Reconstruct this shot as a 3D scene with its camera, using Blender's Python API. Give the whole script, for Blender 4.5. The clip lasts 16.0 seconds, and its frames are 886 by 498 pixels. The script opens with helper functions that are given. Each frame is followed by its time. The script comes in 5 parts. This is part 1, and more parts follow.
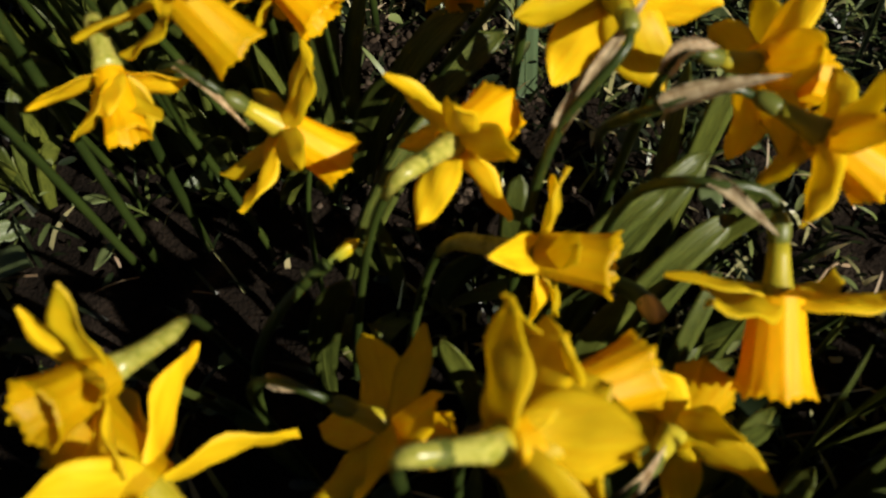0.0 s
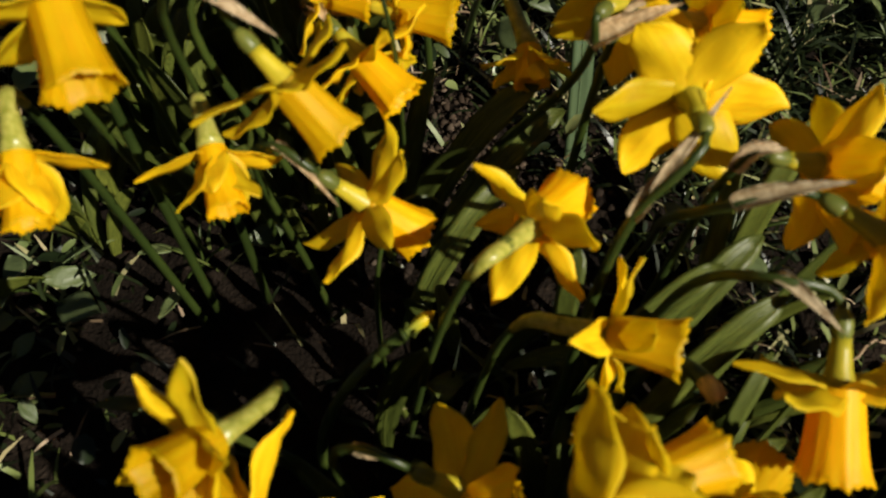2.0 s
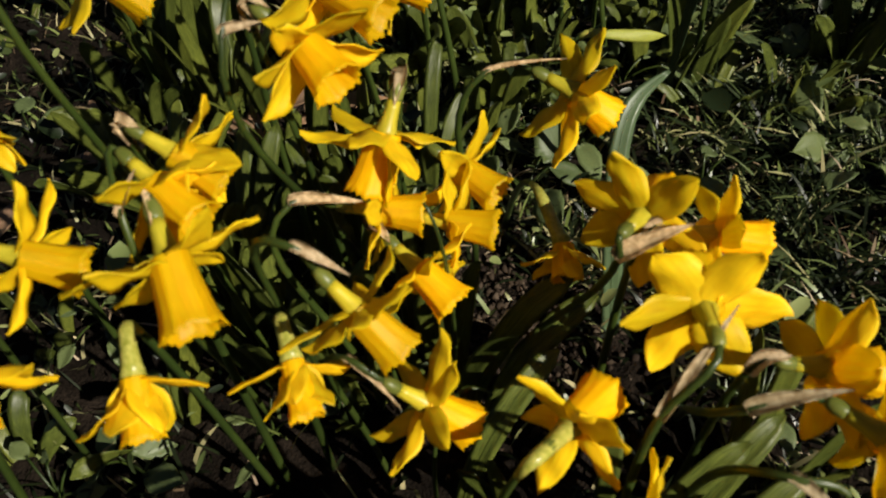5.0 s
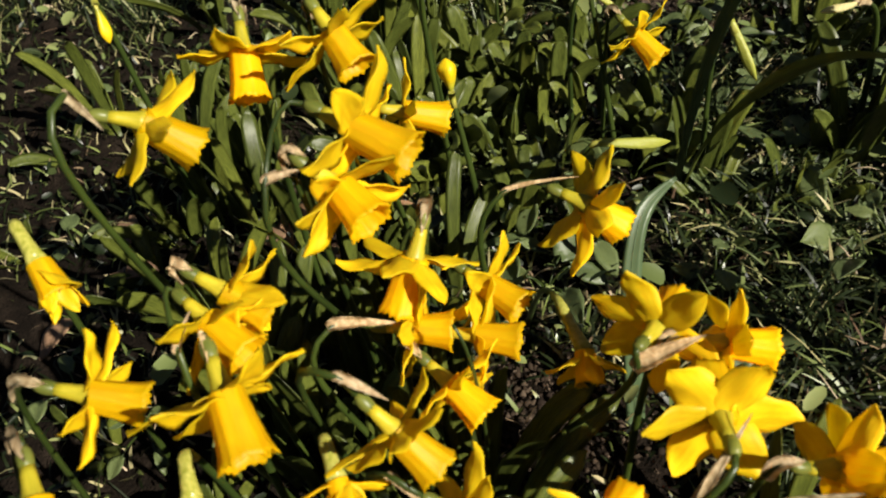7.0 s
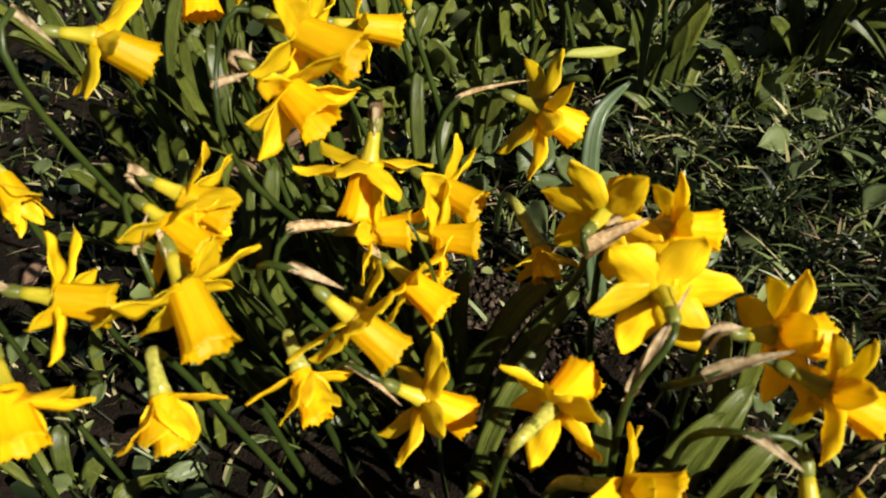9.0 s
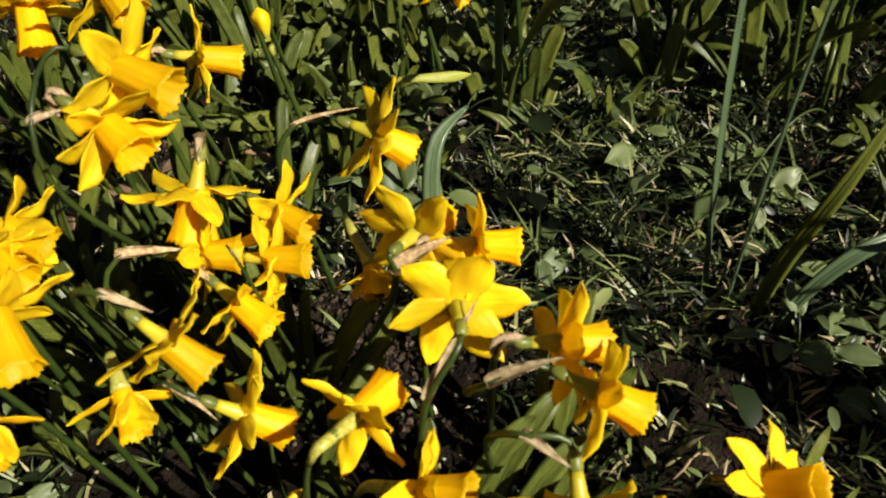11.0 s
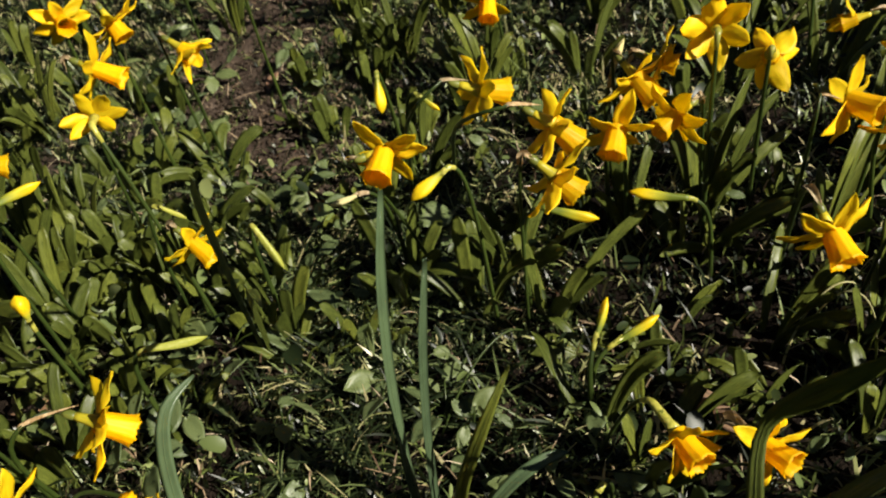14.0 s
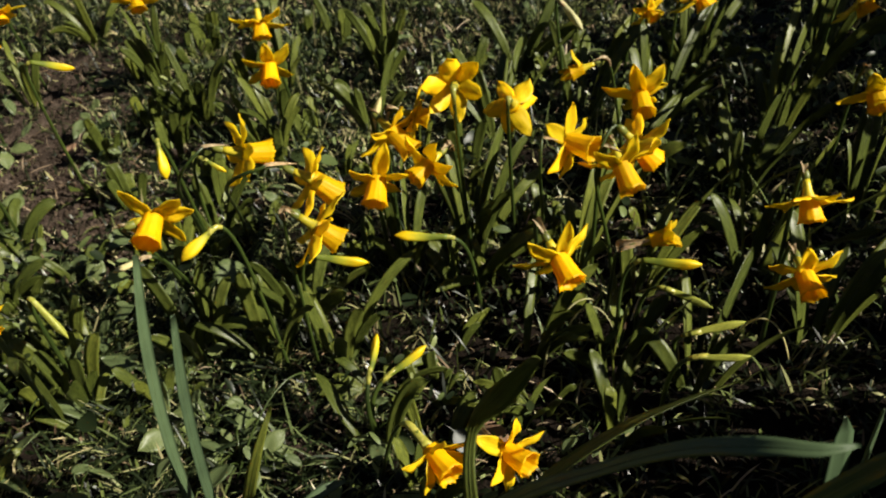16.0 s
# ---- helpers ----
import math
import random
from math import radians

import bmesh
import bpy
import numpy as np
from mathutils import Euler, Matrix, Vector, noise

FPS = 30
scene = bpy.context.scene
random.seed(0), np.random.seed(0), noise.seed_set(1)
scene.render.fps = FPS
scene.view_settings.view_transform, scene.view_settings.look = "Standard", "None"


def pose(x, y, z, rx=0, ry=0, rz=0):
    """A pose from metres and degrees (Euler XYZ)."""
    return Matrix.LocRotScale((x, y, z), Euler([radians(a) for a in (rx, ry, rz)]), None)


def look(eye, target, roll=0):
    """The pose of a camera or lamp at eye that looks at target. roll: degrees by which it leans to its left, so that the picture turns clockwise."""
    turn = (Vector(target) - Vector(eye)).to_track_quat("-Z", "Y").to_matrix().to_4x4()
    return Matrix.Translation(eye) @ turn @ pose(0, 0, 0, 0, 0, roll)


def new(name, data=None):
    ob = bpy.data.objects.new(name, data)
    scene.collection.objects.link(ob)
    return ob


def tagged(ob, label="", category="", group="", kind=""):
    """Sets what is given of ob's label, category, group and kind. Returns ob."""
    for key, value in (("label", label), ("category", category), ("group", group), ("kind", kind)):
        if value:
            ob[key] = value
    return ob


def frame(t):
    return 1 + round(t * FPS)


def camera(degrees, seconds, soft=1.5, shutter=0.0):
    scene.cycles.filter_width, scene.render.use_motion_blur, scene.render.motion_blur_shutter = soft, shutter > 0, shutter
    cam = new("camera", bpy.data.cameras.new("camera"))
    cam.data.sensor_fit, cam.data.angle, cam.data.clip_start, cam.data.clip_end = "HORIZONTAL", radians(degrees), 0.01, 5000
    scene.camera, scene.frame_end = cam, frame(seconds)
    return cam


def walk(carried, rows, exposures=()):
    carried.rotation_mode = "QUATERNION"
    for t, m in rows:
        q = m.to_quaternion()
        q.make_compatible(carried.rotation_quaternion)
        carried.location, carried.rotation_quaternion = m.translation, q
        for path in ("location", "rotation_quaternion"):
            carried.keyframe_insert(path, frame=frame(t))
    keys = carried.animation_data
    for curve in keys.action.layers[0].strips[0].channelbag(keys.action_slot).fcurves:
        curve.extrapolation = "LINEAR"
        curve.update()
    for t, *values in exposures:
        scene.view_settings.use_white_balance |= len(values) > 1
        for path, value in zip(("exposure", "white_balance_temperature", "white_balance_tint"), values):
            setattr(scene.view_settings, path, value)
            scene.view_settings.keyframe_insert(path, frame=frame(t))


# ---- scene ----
cam = camera(56.12, 16.0, 2.0)
cam.data.dof.use_dof = True
cam.data.dof.focus_distance = 0.62
cam.data.dof.aperture_fstop = 14
PATH = [
    (0, (0.0000, 0.0000, 0.3537), (0.0000, 0.2601, -0.0733), -7.78),
    (0.5, (-0.0063, 0.0018, 0.3601), (-0.0048, 0.2643, -0.0654), -6.84),
    (1, (-0.0126, 0.0031, 0.3639), (-0.0108, 0.2698, -0.0591), -6.47),
    (1.5, (-0.0144, 0.0043, 0.3675), (-0.0160, 0.2740, -0.0535), -6.80),
    (2, (-0.0221, 0.0068, 0.3774), (-0.0231, 0.2825, -0.0397), -5.83),
    (2.5, (-0.0289, 0.0107, 0.3824), (-0.0351, 0.2895, -0.0327), -6.68),
    (3, (-0.0263, 0.0146, 0.3894), (-0.0396, 0.3033, -0.0186), -8.59),
    (3.5, (-0.0259, 0.0175, 0.3974), (-0.0469, 0.3165, -0.0028), -10.47),
    (4, (-0.0225, 0.0146, 0.4122), (-0.0420, 0.3265, 0.0219), -10.05),
    (4.5, (-0.0213, 0.0100, 0.4244), (-0.0362, 0.3294, 0.0401), -9.23),
    (5, (-0.0188, 0.0105, 0.4364), (-0.0397, 0.3381, 0.0592), -10.12),
    (5.2, (-0.0206, 0.0131, 0.4405), (-0.0435, 0.3435, 0.0659), -10.72),
    (7.3, (-0.0155, 0.0042, 0.4741), (-0.0452, 0.3646, 0.1289), -14.06),
    (7.5, (-0.0149, 0.0005, 0.4706), (-0.0453, 0.3611, 0.1256), -14.71),
    (8, (-0.0128, -0.0036, 0.4640), (-0.0415, 0.3468, 0.1085), -15.10),
    (8.2, (-0.0119, -0.0064, 0.4590), (-0.0422, 0.3375, 0.0972), -15.41),
    (10.3, (0.0339, -0.0434, 0.4677), (0.0257, 0.2939, 0.0987), -14.50),
    (10.5, (0.0428, -0.0446, 0.4692), (0.0399, 0.2945, 0.1018), -13.74),
    (11, (0.0630, -0.0463, 0.4693), (0.0648, 0.2940, 0.1030), -13.69),
    (11.5, (0.0895, -0.0459, 0.4831), (0.1003, 0.2986, 0.1209), -12.75),
    (12, (0.1275, -0.0467, 0.4991), (0.1458, 0.3024, 0.1416), -12.51),
    (12.5, (0.1649, -0.0395, 0.5188), (0.1926, 0.3133, 0.1656), -12.66),
    (13, (0.1872, -0.0449, 0.5391), (0.2286, 0.3132, 0.1927), -12.12),
    (13.5, (0.2211, -0.0635, 0.5714), (0.2671, 0.3001, 0.2314), -13.40),
    (14, (0.2412, -0.0818, 0.5853), (0.2994, 0.2888, 0.2548), -13.72),
    (14.5, (0.2655, -0.1013, 0.5944), (0.3434, 0.2666, 0.2648), -12.96),
    (15, (0.2875, -0.1172, 0.5889), (0.4016, 0.2488, 0.2678), -11.19),
    (15.5, (0.2986, -0.1357, 0.5958), (0.4274, 0.2258, 0.2753), -11.25),
    (16, (0.3030, -0.1541, 0.6086), (0.4451, 0.2005, 0.2860), -10.44),
]
walk(cam, [(t, look(eye, target, roll)) for t, eye, target, roll in PATH],
     exposures=[(0, 0.36), (2, 0.30), (3, 0.24), (4, 0.24), (5.2, 0.47), (7.3, 0.82), (10.5, 0.88), (12, 0.86), (13, 0.85), (16, 0.86)])

# ---------------------------------------------------------------- light
SUN = Vector((0.62, -0.58, 0.60)).normalized()
sky = bpy.data.worlds.new("spring_sky")
scene.world = sky
sky.use_nodes = True
wn = sky.node_tree
tex = wn.nodes.new("ShaderNodeTexSky")
tex.sky_type = 'NISHITA'
tex.sun_disc = False
tex.sun_elevation = math.asin(SUN.z)
tex.sun_rotation = math.atan2(SUN.x, SUN.y)
wn.links.new(tex.outputs[0], wn.nodes["Background"].inputs[0])
wn.nodes["Background"].inputs[1].default_value = 0.014
sun = new("sun", bpy.data.lights.new("sun", 'SUN'))
sun.data.energy = 5.0
sun.data.angle = radians(0.55)
sun.data.color = (1.0, 0.94, 0.80)
sun.matrix_world = look((0, 0, 3), Vector((0, 0, 3)) - SUN)


# ---------------------------------------------------------------- materials
def nodes_of(name):
    m = bpy.data.materials.new(name)
    m.use_nodes = True
    n = m.node_tree
    return m, n, n.nodes["Principled BSDF"]


def ramp(n, fac, *stops):
    r = n.nodes.new("ShaderNodeValToRGB")
    els = r.color_ramp.elements
    while len(els) < len(stops):
        els.new(0.5)
    for e, (p, c) in zip(els, stops):
        e.position, e.color = p, (*c, 1)
    n.links.new(fac, r.inputs[0])
    return r.outputs[0]


def noise_at(n, scale, stretch=(1, 1, 1), detail=3.0, offset=None, space="Object"):
    tc = n.nodes.new("ShaderNodeTexCoord")
    mp = n.nodes.new("ShaderNodeMapping")
    mp.inputs["Scale"].default_value = stretch
    n.links.new(tc.outputs[space], mp.inputs[0])
    if offset is not None:
        n.links.new(offset, mp.inputs["Location"])
    t = n.nodes.new("ShaderNodeTexNoise")
    t.inputs["Scale"].default_value, t.inputs["Detail"].default_value = scale, detail
    n.links.new(mp.outputs[0], t.inputs["Vector"])
    return t.outputs["Fac"]


def mix_col(n, kind, fac, a, b):
    x = n.nodes.new("ShaderNodeMix")
    x.data_type, x.blend_type = 'RGBA', kind
    if isinstance(fac, float):
        x.inputs[0].default_value = fac
    else:
        n.links.new(fac, x.inputs[0])
    for s, v in ((6, a), (7, b)):
        if isinstance(v, tuple):
            x.inputs[s].default_value = (*v, 1)
        else:
            n.links.new(v, x.inputs[s])
    return x.outputs[2]


def bump(n, p, height, strength, distance):
    b = n.nodes.new("ShaderNodeBump")
    b.inputs["Strength"].default_value, b.inputs["Distance"].default_value = strength, distance
    n.links.new(height, b.inputs["Height"])
    n.links.new(b.outputs[0], p.inputs["Normal"])


def thin(m, n, p, colour, share):
    """Lets part of the light through, as petals and leaves do."""
    out = n.nodes["Material Output"]
    t = n.nodes.new("ShaderNodeBsdfTranslucent")
    x = n.nodes.new("ShaderNodeMixShader")
    x.inputs[0].default_value = share
    n.links.new(colour, t.inputs[0])
    n.links.new(p.outputs[0], x.inputs[1])
    n.links.new(t.outputs[0], x.inputs[2])
    n.links.new(x.outputs[0], out.inputs[0])


def rand_of(n):
    return n.nodes.new("ShaderNodeObjectInfo").outputs["Random"]


def plant_material(name, low, high, rough=0.45, streak=(900, 25, 900), share=0.25, coat=0.0, spots=None, relief=0.0004, through_tint=None, space="Object", vary=0.6):
    """Streaked along the length (local y), uneven at two scales, a little different from piece to piece."""
    m, n, p = nodes_of(name)
    fine = noise_at(n, 1.0, streak, 2.0, None, space)
    broad = noise_at(n, 55.0, (1, 1, 1), 3.0)
    c = ramp(n, fine, (0.28, low), (0.72, high))
    c = mix_col(n, 'MULTIPLY', 0.55, c, ramp(n, broad, (0.25, (0.62, 0.62, 0.62)), (0.7, (1.12, 1.12, 1.05))))
    c = mix_col(n, 'MULTIPLY', vary, c, ramp(n, rand_of(n), (0.0, (0.50, 0.54, 0.52)), (0.6, (0.95, 0.95, 0.95)), (1.0, (1.35, 1.25, 1.05))))
    if spots:
        c = mix_col(n, 'MIX', ramp(n, noise_at(n, 160.0, (1, 1, 1), 4.0), (0.6, (0, 0, 0)), (0.72, (1, 1, 1))), c, spots)
    n.links.new(c, p.inputs["Base Color"])
    p.inputs["Roughness"].default_value = rough
    p.inputs["Specular IOR Level"].default_value = 0.32
    p.inputs["Coat Weight"].default_value = coat
    p.inputs["Coat Roughness"].default_value = 0.3
    bump(n, p, fine, 0.35, relief)
    thin(m, n, p, mix_col(n, 'MIX', 0.6, c, through_tint) if through_tint else c, share)
    return m


PETAL = plant_material("petal_yellow", (0.90, 0.585, 0.006), (1.0, 0.77, 0.016), 0.5, (700, 40, 700), 0.46, through_tint=(1.0, 0.86, 0.03))
TRUMPET = plant_material("trumpet_gold", (0.98, 0.56, 0.001), (1.0, 0.70, 0.003), 0.5, (500, 500, 45), 0.50, through_tint=(1.0, 0.74, 0.015))
NECK = plant_material("neck_yellow_green", (0.46, 0.39, 0.022), (0.66, 0.53, 0.04), 0.4, (500, 500, 40), 0.2, 0.1)
SLEEVE = plant_material("sleeve_pale_green", (0.28, 0.29, 0.035), (0.54, 0.50, 0.12), 0.3, (500, 500, 40), 0.15, 0.25)
OVARY = plant_material("ovary_green", (0.10, 0.12, 0.02), (0.19, 0.20, 0.04), 0.42, (300, 300, 40), 0.1, 0.1)
STEM = plant_material("stem_green", (0.022, 0.038, 0.007), (0.046, 0.068, 0.012), 0.42, (22, 22, 22), 0.08, 0.2)
SPATHE = plant_material("spathe_paper", (0.36, 0.23, 0.11), (0.80, 0.64, 0.42), 0.6, (380, 30, 380), 0.38)
LEAF = plant_material("leaf_green", (0.030, 0.044, 0.010), (0.160, 0.188, 0.034), 0.38, (22, 2.5, 1), 0.22, 0.03, space="UV", vary=0.9)
BLUE_LEAF = plant_material("leaf_blue_green", (0.058, 0.092, 0.046), (0.078, 0.117, 0.060), 0.36, (14, 2.5, 1), 0.12, 0.15, space="UV", relief=0.0001)
WEED = plant_material("weed_leaf", (0.055, 0.082, 0.030), (0.165, 0.205, 0.085), 0.42, (130, 60, 130), 0.22, 0.15)
BUD_GREEN = plant_material("bud_green", (0.27, 0.30, 0.04), (0.46, 0.46, 0.09), 0.35, (600, 30, 600), 0.15)
BUD_PALE = plant_material("bud_pale", (0.55, 0.50, 0.22), (0.72, 0.66, 0.36), 0.5, (600, 30, 600), 0.25)
DEAD = plant_material("dead_leaf", (0.20, 0.10, 0.055), (0.44, 0.28, 0.18), 0.65, (90, 40, 90), 0.15, 0.0, (0.10, 0.05, 0.03))


def island_material(name, stops, rough, share, gloss=0.32):
    m, n, p = nodes_of(name)
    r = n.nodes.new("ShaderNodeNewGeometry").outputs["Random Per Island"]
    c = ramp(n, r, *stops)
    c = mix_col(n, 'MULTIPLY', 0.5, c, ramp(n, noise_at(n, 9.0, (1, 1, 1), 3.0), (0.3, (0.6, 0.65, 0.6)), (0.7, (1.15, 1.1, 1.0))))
    n.links.new(c, p.inputs["Base Color"])
    p.inputs["Roughness"].default_value = rough
    p.inputs["Specular IOR Level"].default_value = gloss
    thin(m, n, p, c, share)
    return m


# over half the blades near-black: shade between them put into their colour
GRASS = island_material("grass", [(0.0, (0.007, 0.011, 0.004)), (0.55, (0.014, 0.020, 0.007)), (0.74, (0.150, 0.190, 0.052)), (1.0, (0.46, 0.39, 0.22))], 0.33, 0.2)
# most lawn blades coloured dark in place of shade down in the turf
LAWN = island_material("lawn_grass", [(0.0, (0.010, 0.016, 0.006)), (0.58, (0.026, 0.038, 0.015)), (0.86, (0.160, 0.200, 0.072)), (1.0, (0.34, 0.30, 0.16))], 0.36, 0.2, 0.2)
STRAW = island_material("dry_straw", [(0.0, (0.10, 0.06, 0.035)), (0.6, (0.30, 0.21, 0.13)), (1.0, (0.62, 0.49, 0.36))], 0.6, 0.15)
# more than half of these leaves painted near-black, as if shaded
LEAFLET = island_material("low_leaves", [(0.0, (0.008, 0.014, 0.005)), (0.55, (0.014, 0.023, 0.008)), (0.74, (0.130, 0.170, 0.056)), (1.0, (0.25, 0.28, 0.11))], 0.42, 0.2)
CRUMB = island_material("soil_crumb", [(0.0, (0.016, 0.011, 0.009)), (0.7, (0.046, 0.032, 0.023)), (1.0, (0.11, 0.080, 0.060))], 0.95, 0.0, 0.08)

SOIL, sn, sp = nodes_of("soil")
coarse, grit = noise_at(sn, 38.0, (1, 1, 1), 6.0), noise_at(sn, 420.0, (1, 1, 1), 4.0)
# near-black: the shade under the growth is put into the soil colour
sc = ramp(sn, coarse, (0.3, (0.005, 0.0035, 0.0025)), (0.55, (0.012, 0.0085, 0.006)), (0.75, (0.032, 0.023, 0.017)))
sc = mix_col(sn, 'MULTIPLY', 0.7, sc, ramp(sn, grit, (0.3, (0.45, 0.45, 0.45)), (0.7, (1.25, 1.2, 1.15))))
# the trodden strip behind the flowers is painted paler, for its sunlit look
tcd, strip_len, dry = sn.nodes.new("ShaderNodeTexCoord"), sn.nodes.new("ShaderNodeVectorMath"), sn.nodes.new("ShaderNodeMapRange")
strip_len.operation = 'DISTANCE'
sn.links.new(tcd.outputs["Object"], strip_len.inputs[0])
strip_len.inputs[1].default_value = (0.20, 1.05, 0.0)
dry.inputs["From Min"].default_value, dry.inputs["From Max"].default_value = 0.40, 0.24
sn.links.new(strip_len.outputs["Value"], dry.inputs["Value"])
strip_col = mix_col(sn, 'MULTIPLY', 0.8, ramp(sn, coarse, (0.3, (0.034, 0.024, 0.019)), (0.55, (0.080, 0.059, 0.046)), (0.75, (0.160, 0.122, 0.098))), ramp(sn, grit, (0.3, (0.45, 0.45, 0.45)), (0.7, (1.25, 1.2, 1.15))))
sc = mix_col(sn, 'MIX', dry.outputs["Result"], sc, strip_col)
# farther off the soil is grown over with moss and short turf
tcn, far_len = sn.nodes.new("ShaderNodeTexCoord"), sn.nodes.new("ShaderNodeVectorMath")
far_len.operation = 'DISTANCE'
sn.links.new(tcn.outputs["Object"], far_len.inputs[0])
far_len.inputs[1].default_value = (0.4, 0.8, 0.0)
span = sn.nodes.new("ShaderNodeMapRange")
span.inputs["From Min"].default_value, span.inputs["From Max"].default_value = 1.3, 3.2
sn.links.new(far_len.outputs["Value"], span.inputs["Value"])
turf_col = ramp(sn, noise_at(sn, 2.3, (1, 1, 1), 8.0), (0.3, (0.030, 0.034, 0.012)), (0.55, (0.050, 0.060, 0.018)), (0.75, (0.085, 0.090, 0.034)))
sc = mix_col(sn, 'MIX', span.outputs["Result"], sc, turf_col)
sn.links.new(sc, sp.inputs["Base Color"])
sp.inputs["Roughness"].default_value = 0.95
sp.inputs["Specular IOR Level"].default_value = 0.08
bump(sn, sp, mix_col(sn, 'ADD', 0.5, coarse, grit), 0.9, 0.006)

# ---------------------------------------------------------------- shape helpers
rng = random.Random(7)


def mesh_of(name, verts, faces, material, smooth=True):
    me = bpy.data.meshes.new(name)
    me.from_pydata([tuple(v) for v in verts], [], faces)
    me.materials.append(material)
    if smooth:
        me.polygons.foreach_set("use_smooth", [True] * len(me.polygons))
    me.update()
    return me


def thing(name, x, y, z, label, category, group="", kind=""):
    ob = new(name)
    ob.empty_display_size = 0.01
    ob.location = (x, y, z)
    return tagged(ob, label, category, group, kind)


def part(name, me, parent, m=None, label=""):
    """A mesh under a thing whose own place is a plain shift; m is its pose in the world."""
    ob = new(name, me)
    ob.parent = parent
    base = parent.location if parent.parent is None else parent.parent.location
    if m is not None:
        ob.matrix_basis = Matrix.Translation(-Vector(base)) @ m
    else:
        ob.matrix_basis = Matrix.Translation(-Vector(base))
    return tagged(ob, label)


def sub(name, me, parent, parent_pose, m, label=""):
    """A piece of a part; parent_pose and m are their poses in the world."""
    ob = new(name, me)
    ob.parent = parent
    ob.matrix_basis = parent_pose.inverted() @ m
    return tagged(ob, label)


def bend(p0, p1, p2, p3, n):
    p0, p1, p2, p3 = (Vector(p) for p in (p0, p1, p2, p3))
    return [p0 * (1 - t) ** 3 + p1 * 3 * t * (1 - t) ** 2 + p2 * 3 * t * t * (1 - t) + p3 * t ** 3 for t in (k / n for k in range(n + 1))]


def pipe(name, pts, radii, material, sides=7, flat=1.0):
    """A round or flattened stalk along points, closed at both ends."""
    verts, faces, side = [], [], Vector((1, 0, 0.01))
    for k, p in enumerate(pts):
        ahead = (pts[min(k + 1, len(pts) - 1)] - pts[max(k - 1, 0)]).normalized()
        side = (side - ahead * side.dot(ahead)).normalized()
        up = ahead.cross(side)
        for j in range(sides):
            a = 2 * math.pi * j / sides
            verts.append(p + (side * math.cos(a) + up * math.sin(a) * flat) * radii[k])
    for k in range(len(pts) - 1):
        for j in range(sides):
            a, b = k * sides + j, k * sides + (j + 1) % sides
            faces.append((a, b, b + sides, a + sides))
    faces.append(tuple(range(sides - 1, -1, -1)))
    faces.append(tuple(range((len(pts) - 1) * sides, len(pts) * sides)))
    return mesh_of(name, verts, faces, material)


def ribbon(name, pts, widths, face, material, fold=0.2, thick=0.0007, twist=0.0, wave=0.0):
    """A leaf blade along points: channelled across, with thickness; face is the way its upper side looks at the root."""
    verts, faces, n = [], [], len(pts)
    cols = (-1.0, -0.5, 0.0, 0.5, 1.0)
    for k, p in enumerate(pts):
        ahead = (pts[min(k + 1, n - 1)] - pts[max(k - 1, 0)]).normalized()
        up = Vector(face)
        up = (up - ahead * up.dot(ahead)).normalized()
        a = twist * k / (n - 1)
        side = ahead.cross(up)
        up, side = up * math.cos(a) + side * math.sin(a), side * math.cos(a) - up * math.sin(a)
        w = widths[k]
        for c in cols:
            lift = abs(c) * fold * w + wave * w * math.sin(k * 1.9 + c * 2)
            verts.append(p + side * (c * w) + up * lift)
        for c in cols:
            lift = abs(c) * fold * w + wave * w * math.sin(k * 1.9 + c * 2)
            verts.append(p + side * (c * w * 0.97) + up * (lift - thick * (1.15 - abs(c))))
    m = len(cols)
    for k in range(n - 1):
        a, b = k * 2 * m, (k + 1) * 2 * m
        for j in range(m - 1):
            faces.append((a + j, a + j + 1, b + j + 1, b + j))
            faces.append((a + m + j + 1, a + m + j, b + m + j, b + m + j + 1))
        faces.append((a + m, a, b, b + m))
        faces.append((a + m - 1, a + 2 * m - 1, b + 2 * m - 1, b + m - 1))
    faces.append(tuple(range(m)) + tuple(range(2 * m - 1, m - 1, -1)))
    e = (n - 1) * 2 * m
    faces.append(tuple(range(e + m - 1, e - 1, -1)) + tuple(range(e + m, e + 2 * m)))
    me = mesh_of(name, verts, faces, material)
    shift = rng.uniform(0, 50)
    at = [(cols[i % m] + shift, (i // (2 * m)) / n * 4 + shift) for i in range(len(verts))]
    uv = me.uv_layers.new(name="along")
    uv.data.foreach_set("uv", [c for lp in me.loops for c in at[lp.vertex_index]])
    return me


def ground_height(x, y):
    v = Vector((x, y, 0))
    return 0.007 * noise.noise(v * 9) + 0.006 * noise.noise(v * 31) + 0.005 * noise.noise(v * 75)


# ---------------------------------------------------------------- ground
def ground_sheet():
    def axis(lo, hi, step):
        inner = list(np.arange(lo, hi, step))
        out, far = [], 0.03
        while far < 60:
            out.append(far)
            far *= 1.7
        return [lo - f for f in reversed(out)] + inner + [hi + f for f in out]
    xs, ys = axis(-0.8, 1.6, 0.011), axis(-0.35, 1.9, 0.011)
    verts = [(x, y, ground_height(x, y)) for y in ys for x in xs]
    w = len(xs)
    faces = [(j * w + i, j * w + i + 1, (j + 1) * w + i + 1, (j + 1) * w + i) for j in range(len(ys) - 1) for i in range(w - 1)]
    tagged(new("ground", mesh_of("ground", verts, faces, SOIL)), "crumbly garden soil under grass and flowers, coloured darker for shade", "ground", "", "structure")


ground_sheet()

